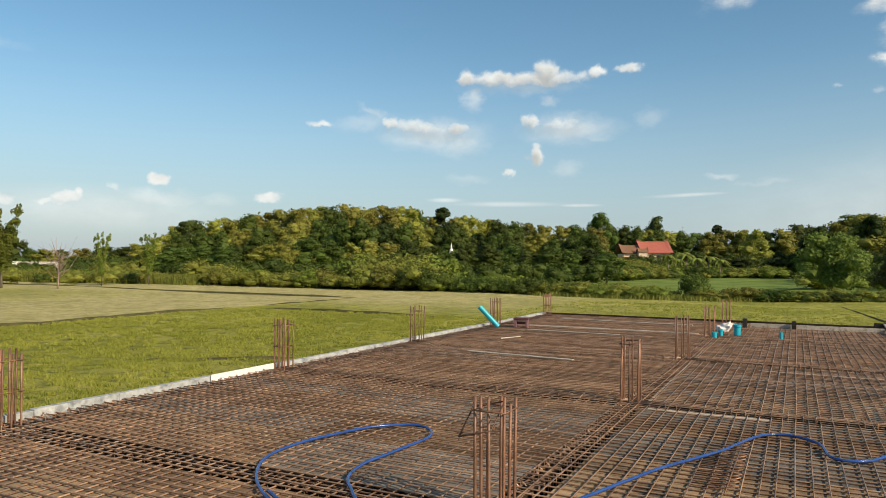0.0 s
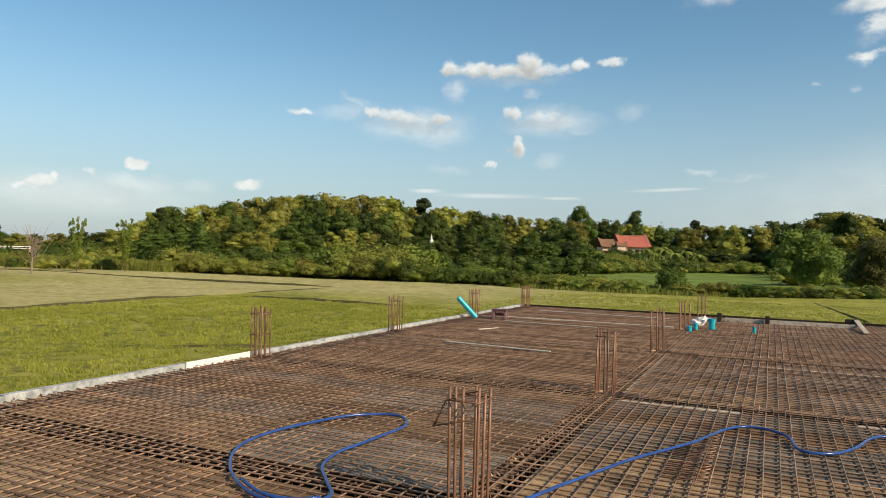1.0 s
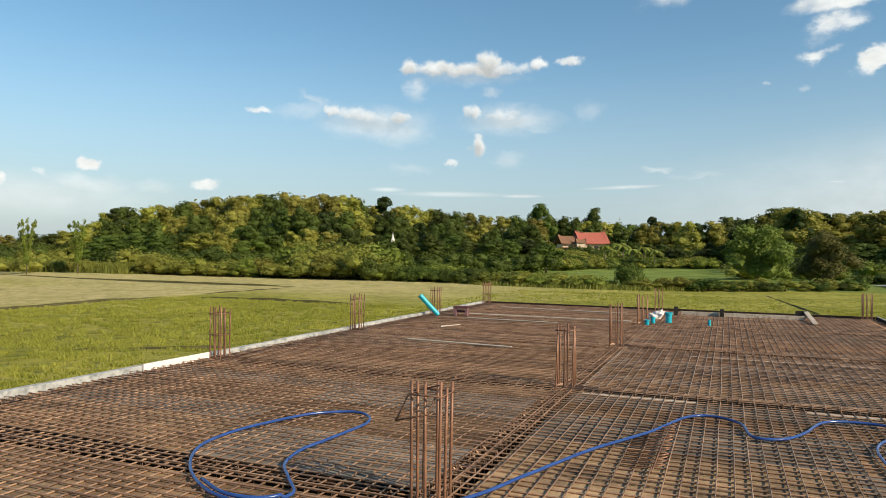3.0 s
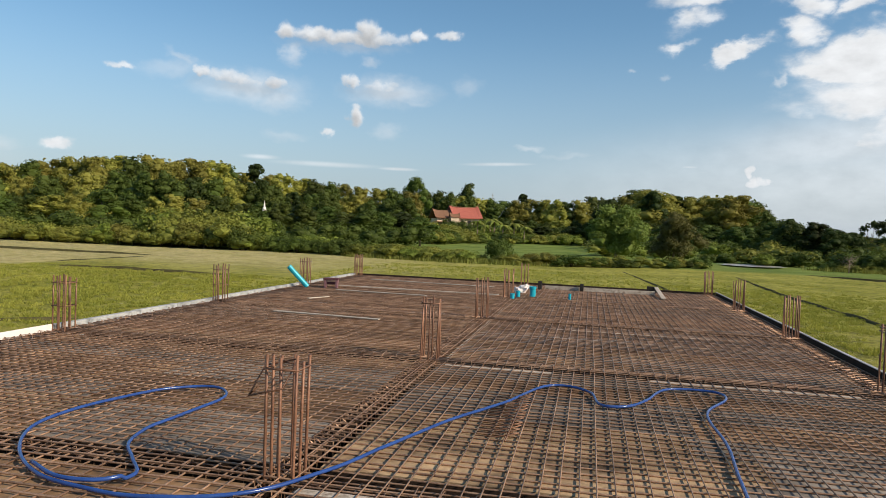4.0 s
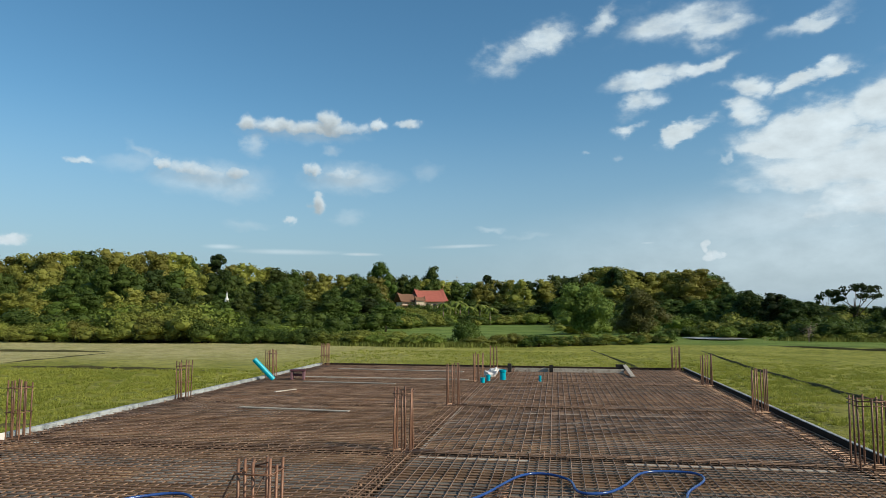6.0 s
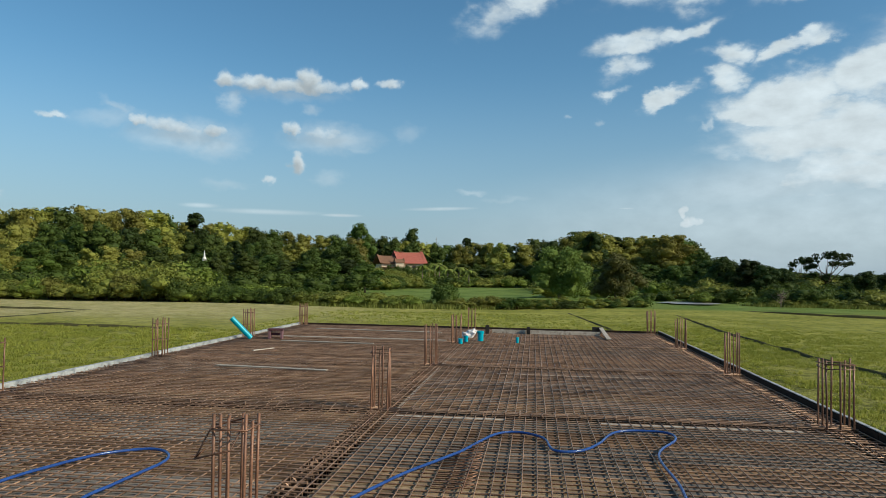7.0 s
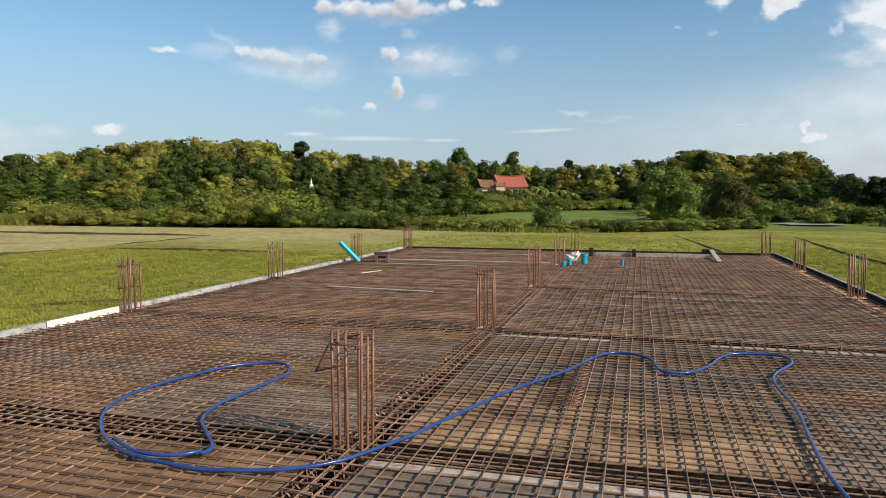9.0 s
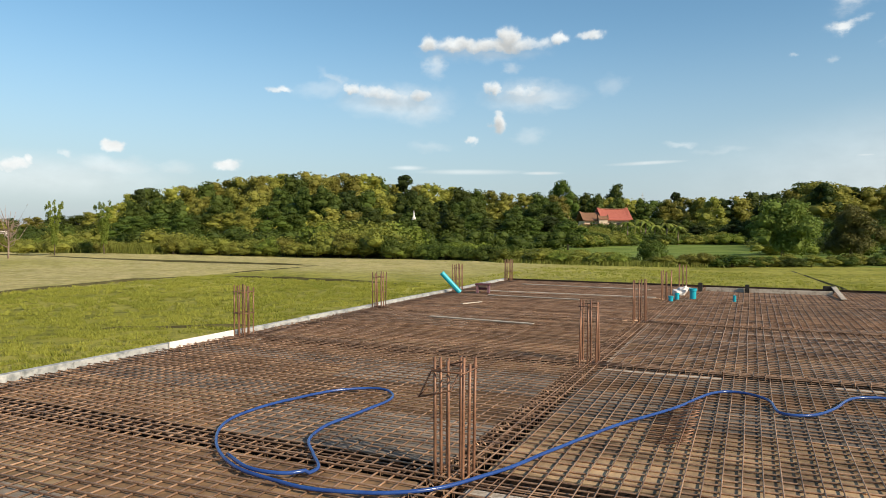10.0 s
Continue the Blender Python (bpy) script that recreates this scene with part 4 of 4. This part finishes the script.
# skyline of the woods: bearing and height angle of the tree tops, as seen from the slab
SKYLINE = [(-62, 3.2), (-58.7, 3.1), (-57.5, 0.7), (-54.4, 0.55), (-53.3, 0.9), (-51.4, 0.75), (-49.5, 1.3), (-47.9, 2.4), (-46.7, 3.0), (-45.5, 3.3), (-42.6, 3.5), (-41.3, 3.9), (-39.5, 4.2), (-35.1, 4.6),
           (-31.5, 4.75), (-29.6, 4.5), (-27.8, 4.1), (-26.0, 3.95), (-24.6, 3.8), (-22.3, 3.5), (-20.5, 3.3), (-18.6, 3.05), (-15.5, 2.95), (-12.0, 2.9), (-8.6, 2.6), (-6.6, 2.3), (-4.2, 2.7), (-2.2, 2.65),
           (-0.2, 2.8), (2.0, 3.1), (4.6, 3.7), (6.3, 3.4), (10.8, 3.4), (12.1, 3.0), (12.6, 2.1), (13.3, 1.4), (14.4, 1.6), (15.2, 0.9), (15.9, 1.3), (17.4, 0.8), (18.1, 0.7), (22.0, 0.4), (24.8, 0.35), (30, 0.4), (40, 0.5)]


def skyline(a):
    for (a0, e0), (a1, e1) in zip(SKYLINE[:-1], SKYLINE[1:]):
        if a0 <= a <= a1:
            return e0 + (e1 - e0) * (a - a0) / (a1 - a0)
    return 0.5


def spot(bearing, dist):
    return dist * math.sin(radians(bearing)), dist * math.cos(radians(bearing))


def rise(bearing, dist, el, proto, width=1.0):
    x, y = spot(bearing, dist)
    z = ground_z(x, y)
    h = 1.76 + dist * math.tan(radians(el)) - z
    return plant(proto, x, y, z, max(1.2, h), width)


a = -61.5
while a < 38:
    far = 118 if a < -14 else (168 if a < -8 else 150 if a < 1 else 128 if a < 12.5 else 95)
    if a < -48:
        far = 105
    el = skyline(a)
    d = far * R.uniform(0.95, 1.06)
    h = d * math.tan(radians(el)) + 2
    olive = R.random() < (0.7 if a < -14 else 0.55 if a < 13 else 0.05)
    pick = BROAD[R.choice((2, 5))] if olive else BROAD[R.choice((1, 1, 3) if a < -38 else (0, 1, 1, 3))]
    rise(a, d, el * R.uniform(0.95, 1.03) + 0.05, pick, R.uniform(0.95, 1.2) * max(1.0, 5.5 / max(h, 2)) * (1.2 if a > 0 else 1.0))
    a += R.uniform(0.85, 1.25) * (1.25 if h > 7 else 1.0) * 118 / far * (0.8 if a > 0 else 1.0)
# tall single trees that stand out of the skyline
for a, el, k, d, w in ((-26.8, 4.75, 4, 108, 1.2), (-14.2, 4.05, 3, 140, 0.8), (-9.9, 3.75, 3, 176, 0.75), (-5.4, 3.2, 4, 150, 1.0), (-46.9, 3.15, 4, 100, 1.1), (14.3, 1.85, 0, 84, 1.05), (16.2, 1.65, 0, 80, 1.2), (17.3, 1.2, 0, 78, 1.2), (15.2, 1.1, 1, 82, 1.2), (18.4, 0.95, 0, 82, 1.3), (23.6, 0.8, 0, 80, 1.3), (25.2, 0.85, 0, 82, 1.3), (12.9, 2.2, 1, 120, 0.8), (-33.4, 4.6, 2, 112, 1.0), (4.7, 3.75, 0, 122, 0.9)):
    rise(a, d, el, BROAD[k], w)
# undergrowth round the shrine's foot
for a, el in ((-26.9, 1.0), (-26.1, 0.85), (-25.2, 1.05)):
    rise(a, 74, el, BROAD[1], 1.1)
# two thinner tiers below the skyline
for tier, (frac, depth, step) in enumerate(((0.72, 0.87, 1.5), (0.42, 0.75, 1.4), (0.10, 0.62, 1.25))):
    a = -61.0 + 0.4 * tier
    while a < 36:
        el = skyline(a) * frac + R.uniform(-0.25, 0.2) - 0.15 * tier
        far = 112 if a < -13 else 128
        d = far * depth * R.uniform(0.94, 1.06)
        if -13.5 < a < 0.5:
            d = R.uniform(126, 140)
            el = (0.55, 0.1, -0.35)[tier] + R.uniform(-0.15, 0.15)
            if -8.8 < a:
                el += 0.35
            elif -12.6 < a < -9.2:
                el += 0.05
        elif a >= 0.5:
            d = (108, 98, 90)[tier] * R.uniform(0.95, 1.05)
            el = min(el, 0.9 + 0.2 * R.random())
        if a > 12.5:
            d = (88, 82, 76)[tier] * R.uniform(0.95, 1.05)
            el = min(el, 0.6) * (1, 0.5, 0.2)[tier] - 0.25 * tier
        if a < -48:
            el = min(el, 0.25) - 0.4 * tier
        pick = BROAD[R.choice((1, 1, 3, 2, 5) if a < -38 else (0, 1, 1, 3, 3, 2) if a < 13 else (0, 0, 1))]
        x, y = spot(a, d)
        h = 1.76 + d * math.tan(radians(el)) - ground_z(x, y)
        if h < 3.4:
            thicket(R.choice((1, 1, 1, 2)), x, y, ground_z(x, y), max(1.0, h) / 0.95, 1.15)
        else:
            rise(a, d, el, pick, max(1.0, 6.0 / h) * R.uniform(0.95, 1.2))
        a += step * R.uniform(0.8, 1.2) * 100 / d


# ---- the field's bushy edge ----
EDGE = [(-86, 44), (-70, 43), (-48, 45.3), (-39, 46.6), (-28, 47.4), (-20, 46.8), (-10, 46.2), (-4, 47.2), (2, 49.5), (7, 53.5), (11, 57), (17, 62), (26, 61), (40, 56)]
edge_line = spline([(x, y, 0) for x, y in EDGE], 24)
run = 0.0
for p, q in zip(edge_line[:-1], edge_line[1:]):
    run += (q - p).length
    if run < 0.75:
        continue
    run = 0.0
    b = math.degrees(math.atan2(p.x, p.y))
    for row in range(3):
        if b < -46:
            h = R.uniform(0.9, 1.5)
        elif b < -33.5:
            h = R.uniform(1.1, 1.9)
        elif b < -27.5:
            h = R.uniform(1.5, 2.6) + 0.3 * row
        elif b < -18:
            h = R.uniform(0.95, 1.5)
        elif b < -12:
            h = R.uniform(0.75, 1.1)
        elif b < 8.5:
            h = R.uniform(0.55, 1.0)
            if row == 2 or (row == 1 and R.random() < 0.5):
                continue
        else:
            h = R.uniform(0.6, 1.1)
            if row or 9.3 < b < 16.5:
                continue
        if R.random() < 0.12:
            continue
        back = 0.9 + 2.0 * row + R.uniform(-0.7, 0.7)
        x, y = p.x * (1 + back / p.length), p.y * (1 + back / p.length)
        kind = R.choice((0, 2, 2, 3, 3, 3) if b < -28 else (0, 1, 1, 0) if b < -18 else (0, 2, 3, 1))
        (thicket if row else lambda kd, *v: plant(SHRUBS[kd], *v))(kind, x + R.uniform(-0.4, 0.4), y, FIELD_Z - 0.03, h, R.uniform(0.95, 1.5) * (1.0 if h > 1.2 else 1.3))
# the far side of the green paddy, which slants away eastwards
for k in range(90):
    b = R.uniform(-12.5, 0.6)
    x, y = spot(b, 90 + (b + 11.5) * 3.8 + R.uniform(0, 12))
    thicket(R.choice((0, 0, 1, 1, 2)), x, y, ground_z(x, y), R.uniform(0.9, 2.1), R.uniform(1.1, 1.6))
# scrub behind the pond
for k in range(26):
    x, y = spot(R.uniform(8.3, 15.0), R.uniform(69, 74))
    thicket(R.choice((1, 1, 2)), x, y, ground_z(x, y), R.uniform(0.7, 1.15), R.uniform(1.1, 1.7))
# scattered bushes beyond the hedge and round the green paddy
for k in range(46):
    b = R.uniform(-13, 12)
    d = R.uniform(118, 128) if b < 0.5 else R.uniform(72, 92)
    x, y = spot(b, d)
    thicket(R.choice((0, 0, 1, 3)), x, y, ground_z(x, y), R.uniform(1.2, 2.4), R.uniform(1.2, 1.7))
for k in range(40):
    b = R.uniform(11, 36)
    x, y = spot(b, R.uniform(66, 76))
    thicket(R.choice((0, 1, 1, 2)), x, y, ground_z(x, y), R.uniform(1.0, 2.2), R.uniform(1.2, 1.6))
plant(SHRUBS[1], *spot(-7.0, 50), FIELD_Z - 0.03, 1.9, 0.9)

for kind, places in far_bushes.items():
    src = THIN[kind]
    co = np.empty(len(src.vertices) * 3, np.float32)
    src.vertices.foreach_get("co", co)
    co = np.c_[co.reshape(-1, 3), np.ones(len(src.vertices))]
    polys = [tuple(p.vertices) for p in src.polygons]
    verts, faces = [], []
    for mtx in places:
        k = len(verts)
        verts += (co @ np.array(mtx).T)[:, :3].tolist()
        faces += [tuple(i + k for i in q) for q in polys]
    me = bpy.data.meshes.new("thicket")
    me.from_pydata(verts, [], faces)
    me.materials.append(src.materials[0])
    tagged(new("thicket", me), ("bright green scrub behind the hedge", "dense green scrub behind the hedge", "low spreading scrub behind the hedge", "dry olive scrub behind the hedge")[kind], "scrub", kind="stuff")

# ---- two round trees at the field's edge ----
lob = make_lobes(R, 3, 13, 0.44, 0.24, 0.86, 0.19, 0.55)
solo = tree_proto(71, M_SOLO, "round leafy green tree at the field's edge", lob, leaves=11000, leaf=0.019, group="trees at the field's edge", trunk_r=0.03)
plant(solo, *spot(2.1, 56.5), FIELD_Z - 0.03, 4.85, 1.14)
lob = make_lobes(R, 5, 12, 0.46, 0.22, 0.84, 0.20, 0.5)
solo = tree_proto(73, M_BRONZE, "lower spreading tree with brownish green leaves at the field's edge", lob, leaves=9000, leaf=0.021, group="trees at the field's edge", trunk_r=0.03)
plant(solo, *spot(6.5, 60), FIELD_Z - 0.03, 4.3, 1.02)

# ---- airy flat-topped trees ----
lob = [(0.36, 0.05, 0.86, 0.13), (0.20, -0.15, 0.90, 0.14), (0.02, 0.12, 0.88, 0.15), (-0.20, 0.0, 0.86, 0.14), (-0.38, 0.1, 0.80, 0.12), (0.42, -0.1, 0.74, 0.11), (0.14, 0.2, 0.74, 0.13), (-0.24, -0.16, 0.68, 0.10),
       (0.0, 0.0, 0.42, 0.15), (0.12, 0.05, 0.26, 0.17), (-0.12, 0.02, 0.22, 0.16)]
airy = tree_proto(75, M_LEAF_DARK, "airy spreading tree with a bare forked trunk", lob, leaves=3600, leaf=0.021, squash=0.6, group="spreading trees", trunk_r=0.022, limbs=8, core_part=0.35)
for b, el, d, w in ((19.5, 1.55, 90, 0.62), (21.2, 1.95, 88, 0.95)):
    rise(b, d, el, airy, w)
lob = [(0.05 * k * math.cos(a), 0.05 * k * math.sin(a), 0.30 + 0.16 * k + 0.05 * (j % 3), 0.075 - 0.008 * k) for j, a in enumerate((0.3, 1.5, 2.6, 3.9, 5.2)) for k in range(5)]
feathery = tree_proto(77, M_SHRUB, "tall feathery green tree at the end of the hedge", lob, leaves=5200, leaf=0.017, squash=1.5, group="feathery trees", trunk_r=0.016, limbs=5, core_part=0.3)
rise(-58.7, 62, 3.3, feathery, 1.0)
rise(-60.6, 61, 2.9, feathery, 1.1)
rise(-52.5, 64, 1.5, feathery, 0.7)
rise(-49.3, 66, 1.5, feathery, 0.8)

# ---- bare dead tree ----
dead = thing("dead_tree", "bare bleached tree with many thin twigs", "tree")
r = random.Random(5)
part("trunk", tube_mesh("trunk", [tube([(0, 0, -0.05), (0.05, 0, 1.0), (-0.05, 0.03, 2.0), (0.1, 0, 2.8)], 0.07, 6, taper=0.4)], M_DEADWOOD), None, dead)
for k in range(34):
    z = r.uniform(0.8, 2.7)
    an, reach = r.uniform(0, 6.28), r.uniform(0.5, 1.5)
    tip = (reach * math.cos(an), reach * math.sin(an), z + r.uniform(0.5, 1.6))
    part("twig", tube_mesh("twig", [tube([(0, 0, z), (tip[0] * 0.5, tip[1] * 0.5, z + 0.25), tip], 0.028, 4, taper=0.25)], M_DEADWOOD), None, dead)
dead.matrix_basis = pose(*spot(-55.3, 59), FIELD_Z, 0, 0, 0)

dead_low = copy_thing(dead, pose(*spot(18.3, 63), FIELD_Z, 0, 0, 70))
dead_low.scale = (0.5, 0.5, 0.4)
tagged(dead_low, "low tangle of bare bleached twigs beside the pond")

# ---- pale rail beyond the western hedge ----
rail = thing("fence", "long pale rail fence beyond the hedge", "fence")
ra, rb = Vector((*spot(-61.5, 92), 0)), Vector((*spot(-55.4, 92), 0))
for z in (1.0, 1.2):
    part("rail", tube_mesh("rail", [tube([ra + Vector((0, 0, z)), rb + Vector((0, 0, z))], 0.055, 6)], M_WHITEWASH), None, rail)
for k in range(6):
    p = ra.lerp(rb, k / 5)
    part("post", boxed((p.x - 0.07, p.y - 0.07, FIELD_Z - 0.1), (p.x + 0.07, p.y + 0.07, 1.26)), M_WHITEWASH, rail)

# ---- reeds along the foot of the hedge, grass on the field ----


def blades(name, pts, height, width, lean, mat, label, category):
    """Upright blades as triangles in one mesh."""
    n = len(pts)
    h = height * npr.uniform(0.5, 1.3, n)
    an = npr.uniform(0, 2 * np.pi, n)
    le = npr.normal(size=(n, 2)) * lean
    side = np.stack([np.cos(an), np.sin(an), np.zeros(n)], 1) * (width * npr.uniform(0.6, 1.3, n) / 2)[:, None]
    tip = pts + np.stack([le[:, 0] * h, le[:, 1] * h, h], 1)
    co = np.stack([pts - side, pts + side, tip], 1).reshape(-1)
    me = bpy.data.meshes.new(name)
    me.vertices.add(3 * n)
    me.vertices.foreach_set("co", co.astype(np.float32))
    me.loops.add(3 * n)
    me.loops.foreach_set("vertex_index", np.arange(3 * n, dtype=np.int32))
    me.polygons.add(n)
    me.polygons.foreach_set("loop_start", np.arange(0, 3 * n, 3, dtype=np.int32))
    me.update()
    me.materials.append(mat)
    tagged(new(name, me), label, category, kind="stuff")


foot = []
for p in edge_line:
    b = math.degrees(math.atan2(p.x, p.y))
    if b < -46 or -19 < b < -5 or 17 < b < 30:
        k = 90 if b < -46 else 45
        q = npr.normal(size=(2 * k, 2)) * (0.9, 0.45)
        foot += [(p.x + u, p.y + v + 0.3, FIELD_Z - 0.02) for u, v in q]
foot = np.array(foot)
tall = np.where(np.degrees(np.arctan2(foot[:, 0], foot[:, 1])) < -46, 0.9, 0.32)
blades("reeds", foot, tall, 0.09, 0.25, M_REED, "pale green reeds along the foot of the hedge", "reeds")


def tufts(n, x0, x1, y0, y1, power=1.0):
    u = npr.uniform(size=(n * 4, 2))
    x = x0 + (x1 - x0) * u[:, 0] ** power
    y = y0 + (y1 - y0) * u[:, 1]
    keep = np.array([0.5 * noise.noise((a * 0.8, b * 0.8, 3.0)) + noise.noise((a * 3.1, b * 3.1, 9.0)) > 0.12 for a, b in zip(x, y)])
    x, y = x[keep][:n], y[keep][:n]
    k = 5
    pts = np.repeat(np.stack([x, y, np.full(len(x), FIELD_Z - 0.005)], 1), k, 0)
    pts[:, :2] += npr.normal(size=(len(pts), 2)) * 0.04
    return pts


lawn = np.concatenate([tufts(30000, WEST - 0.15, -24.5, 2.0, 27.0, 1.25), tufts(24000, EAST + 0.1, 18.0, 6.0, 34.0, 1.2), tufts(7000, -12.0, 12.0, NORTH + 0.15, 42.0)])
blades("grass", lawn, 0.075, 0.030, 0.5, M_GRASS, "short tufted green grass over the paddies", "grass")

# ---- pond ----
bm = bmesh.new()
ring = [bm.verts.new((13.4 + 2.5 * math.cos(t * 0.2618) * (1 + 0.15 * math.sin(t * 1.7)), 63.4 + 2.6 * math.sin(t * 0.2618), FIELD_Z + 0.12)) for t in range(24)]
bm.faces.new(ring)
tagged(part("pond", bm, M_WATER), "shallow muddy grey pond beside the field", "pond", kind="structure")

# ---- house on the rise ----
hx, hy = spot(-10.7, 146)
hz0 = ground_z(hx, hy) + 0.05
house = thing("house", "cream house with red tiled roofs among the trees", "house", at=(hx, hy, hz0), rz=30)


def gable(bm, x0, x1, y0, y1, z0, z1, over=0.35, thick=0.16):
    """A ridged roof of two thick slopes, its ridge along x and lifted at the ends."""
    ym = (y0 + y1) / 2
    n = 8
    for sgn, ye in ((-1, y0 - over), (1, y1 + over)):
        prev = None
        for i in range(n + 1):
            t = i / n
            lift = 0.35 * (2 * t - 1) ** 4
            x = x0 - over + (x1 - x0 + 2 * over) * t
            cur = [bm.verts.new((x, ye, z0 + lift * 0.4)), bm.verts.new((x, ym, z1 + lift)), bm.verts.new((x, ym, z1 + lift - thick)), bm.verts.new((x, ye, z0 + lift * 0.4 - thick))]
            if prev:
                for k in range(4):
                    bm.faces.new((prev[k], prev[(k + 1) % 4], cur[(k + 1) % 4], cur[k]))
            else:
                bm.faces.new(cur)
            prev = cur
        bm.faces.new(prev[::-1])
    bmesh.ops.recalc_face_normals(bm, faces=bm.faces)
    return bm


part("wall", boxed((-1.2, -2.4, -0.3), (4.0, 2.4, 3.6)), M_WALL, house)
part("roof", gable(bmesh.new(), -1.2, 4.0, -2.4, 2.4, 3.2, 5.3, 0.6), M_ROOF, house, "bright red tiled roof")
part("ridge", tube_mesh("ridge", [tube([(-1.8, 0, 5.72), (-0.8, 0, 5.42), (1.4, 0, 5.36), (3.6, 0, 5.42), (4.6, 0, 5.8), (4.7, 0, 6.3)], 0.10, 6)], M_OLDROOF), None, house, "raised ridge with an upswept end")
part("side_wall", boxed((-5.0, -2.2, -0.3), (-1.25, 1.6, 2.9)), M_WALL, house)
part("side_roof", gable(bmesh.new(), -5.0, -1.9, -2.2, 1.6, 3.1, 4.6, 0.5), M_OLDROOF, house, "weathered brown side roof")
part("eave", boxed((-5.6, -3.1, 2.15), (-1.6, -2.22, 2.30), 0.03), M_OLDROOF, house, "lower brown eave over the veranda")
part("porch", boxed((-2.4, -3.4, -0.3), (-0.7, -2.45, 3.5)), M_WALL, house, "cream porch wall catching the sun")
part("pediment", gable(bmesh.new(), -2.5, -0.6, -3.5, -2.5, 3.3, 3.9, 0.1), M_OLDROOF, house, "small brown porch gable")
for x in (0.4, 1.9, 3.2):
    part("window", boxed((x - 0.4, -2.47, 1.4), (x + 0.4, -2.402, 2.6)), M_BLACK, house, "dark window")
for x in (-4.6, -3.4):
    part("window", boxed((x - 0.4, -2.27, 0.6), (x + 0.4, -2.202, 1.8)), M_BLACK, house, "dark window")


# ---- slender palms beside the house ----
def palm(seed):
    r = random.Random(seed)
    t = thing("palm", "slender palm with a pale trunk and drooping fronds", "palm tree", "palms beside the house")
    part("trunk", tube_mesh("trunk", [tube([(0, 0, -0.2), (0.05, 0.02, 1.2), (0.0, 0.0, 2.5)], 0.10, 7, taper=0.6)], M_DEADWOOD), None, t, "pale ringed trunk")
    for k in range(13):
        an, rise_, reach = k * 2.4 + r.uniform(-0.3, 0.3), r.uniform(0.3, 1.1), r.uniform(1.0, 1.5)
        u, w = Vector((math.cos(an), math.sin(an), 0)), Vector((-math.sin(an), math.cos(an), 0))
        verts, faces = [], []
        for i in range(7):
            q = i / 6
            c = Vector((0, 0, 2.45)) + u * reach * q + Vector((0, 0, rise_ * q - 1.3 * q * q))
            wide = 0.26 * math.sin(math.pi * (0.12 + 0.86 * q))
            verts += [c - w * wide - Vector((0, 0, 0.12 * q)), c, c + w * wide - Vector((0, 0, 0.12 * q))]
            if i:
                a = 3 * i
                faces += [(a - 3, a - 2, a + 1, a), (a - 2, a - 1, a + 2, a + 1)]
        me = bpy.data.meshes.new("frond")
        me.from_pydata(verts, [], faces)
        me.materials.append(M_REED if k % 3 == 0 else M_SHRUB)
        part("frond", me, None, t)
    return t


PALM = palm(3)
for k, (b, d, sc) in enumerate(((-9.0, 116, 1.25), (-8.4, 112, 1.05), (-7.6, 118, 1.35), (-6.9, 114, 1.15), (-6.0, 119, 1.3), (-5.2, 116, 1.1), (-8.0, 121, 1.45))):
    x, y = spot(b, d)
    m = pose(x, y, ground_z(x, y), 0, 0, 50 * k)
    if k:
        copy_thing(PALM, m).scale = (sc, sc, sc)
    else:
        PALM.matrix_basis = m @ Matrix.Diagonal((sc, sc, sc, 1))

# ---- white shrine spire in the wood ----
prof = [(0.75, -0.1), (0.75, 1.9), (0.6, 2.0), (0.6, 2.9), (0.36, 3.0), (0.44, 3.3), (0.36, 3.55), (0.2, 3.7), (0.16, 3.9), (0.1, 4.1), (0.03, 4.4)]
bm = bmesh.new()
rings = [[bm.verts.new((0.55 * rr * math.cos(k * math.pi / 8), 0.55 * rr * math.sin(k * math.pi / 8), z)) for k in range(16)] for rr, z in prof]
for a, b in zip(rings[:-1], rings[1:]):
    for k in range(16):
        bm.faces.new((a[k], a[(k + 1) % 16], b[(k + 1) % 16], b[k]))
bm.faces.new(rings[0][::-1])
ob = part("shrine_spire", bm, M_WHITEWASH)
ob.location = (*spot(-26.0, 79), FIELD_Z)
tagged(ob, "small white pointed shrine standing in the wood", "shrine")

# ---- thin radio mast far off ----
mast = thing("radio_mast", "thin grey radio mast far behind the trees", "mast", at=(*spot(-7.9, 230), FIELD_Z))
part("pole", tube_mesh("pole", [tube([(0, 0, -0.5), (0, 0, 7), (0, 0, 14.0)], 0.10, 6, taper=0.5)], M_GREYBOARD), None, mast)
part("antenna", tube_mesh("antenna", [tube([(-0.35, 0, 13.2), (0.35, 0, 13.2)], 0.06, 5)], M_GREYBOARD), None, mast)
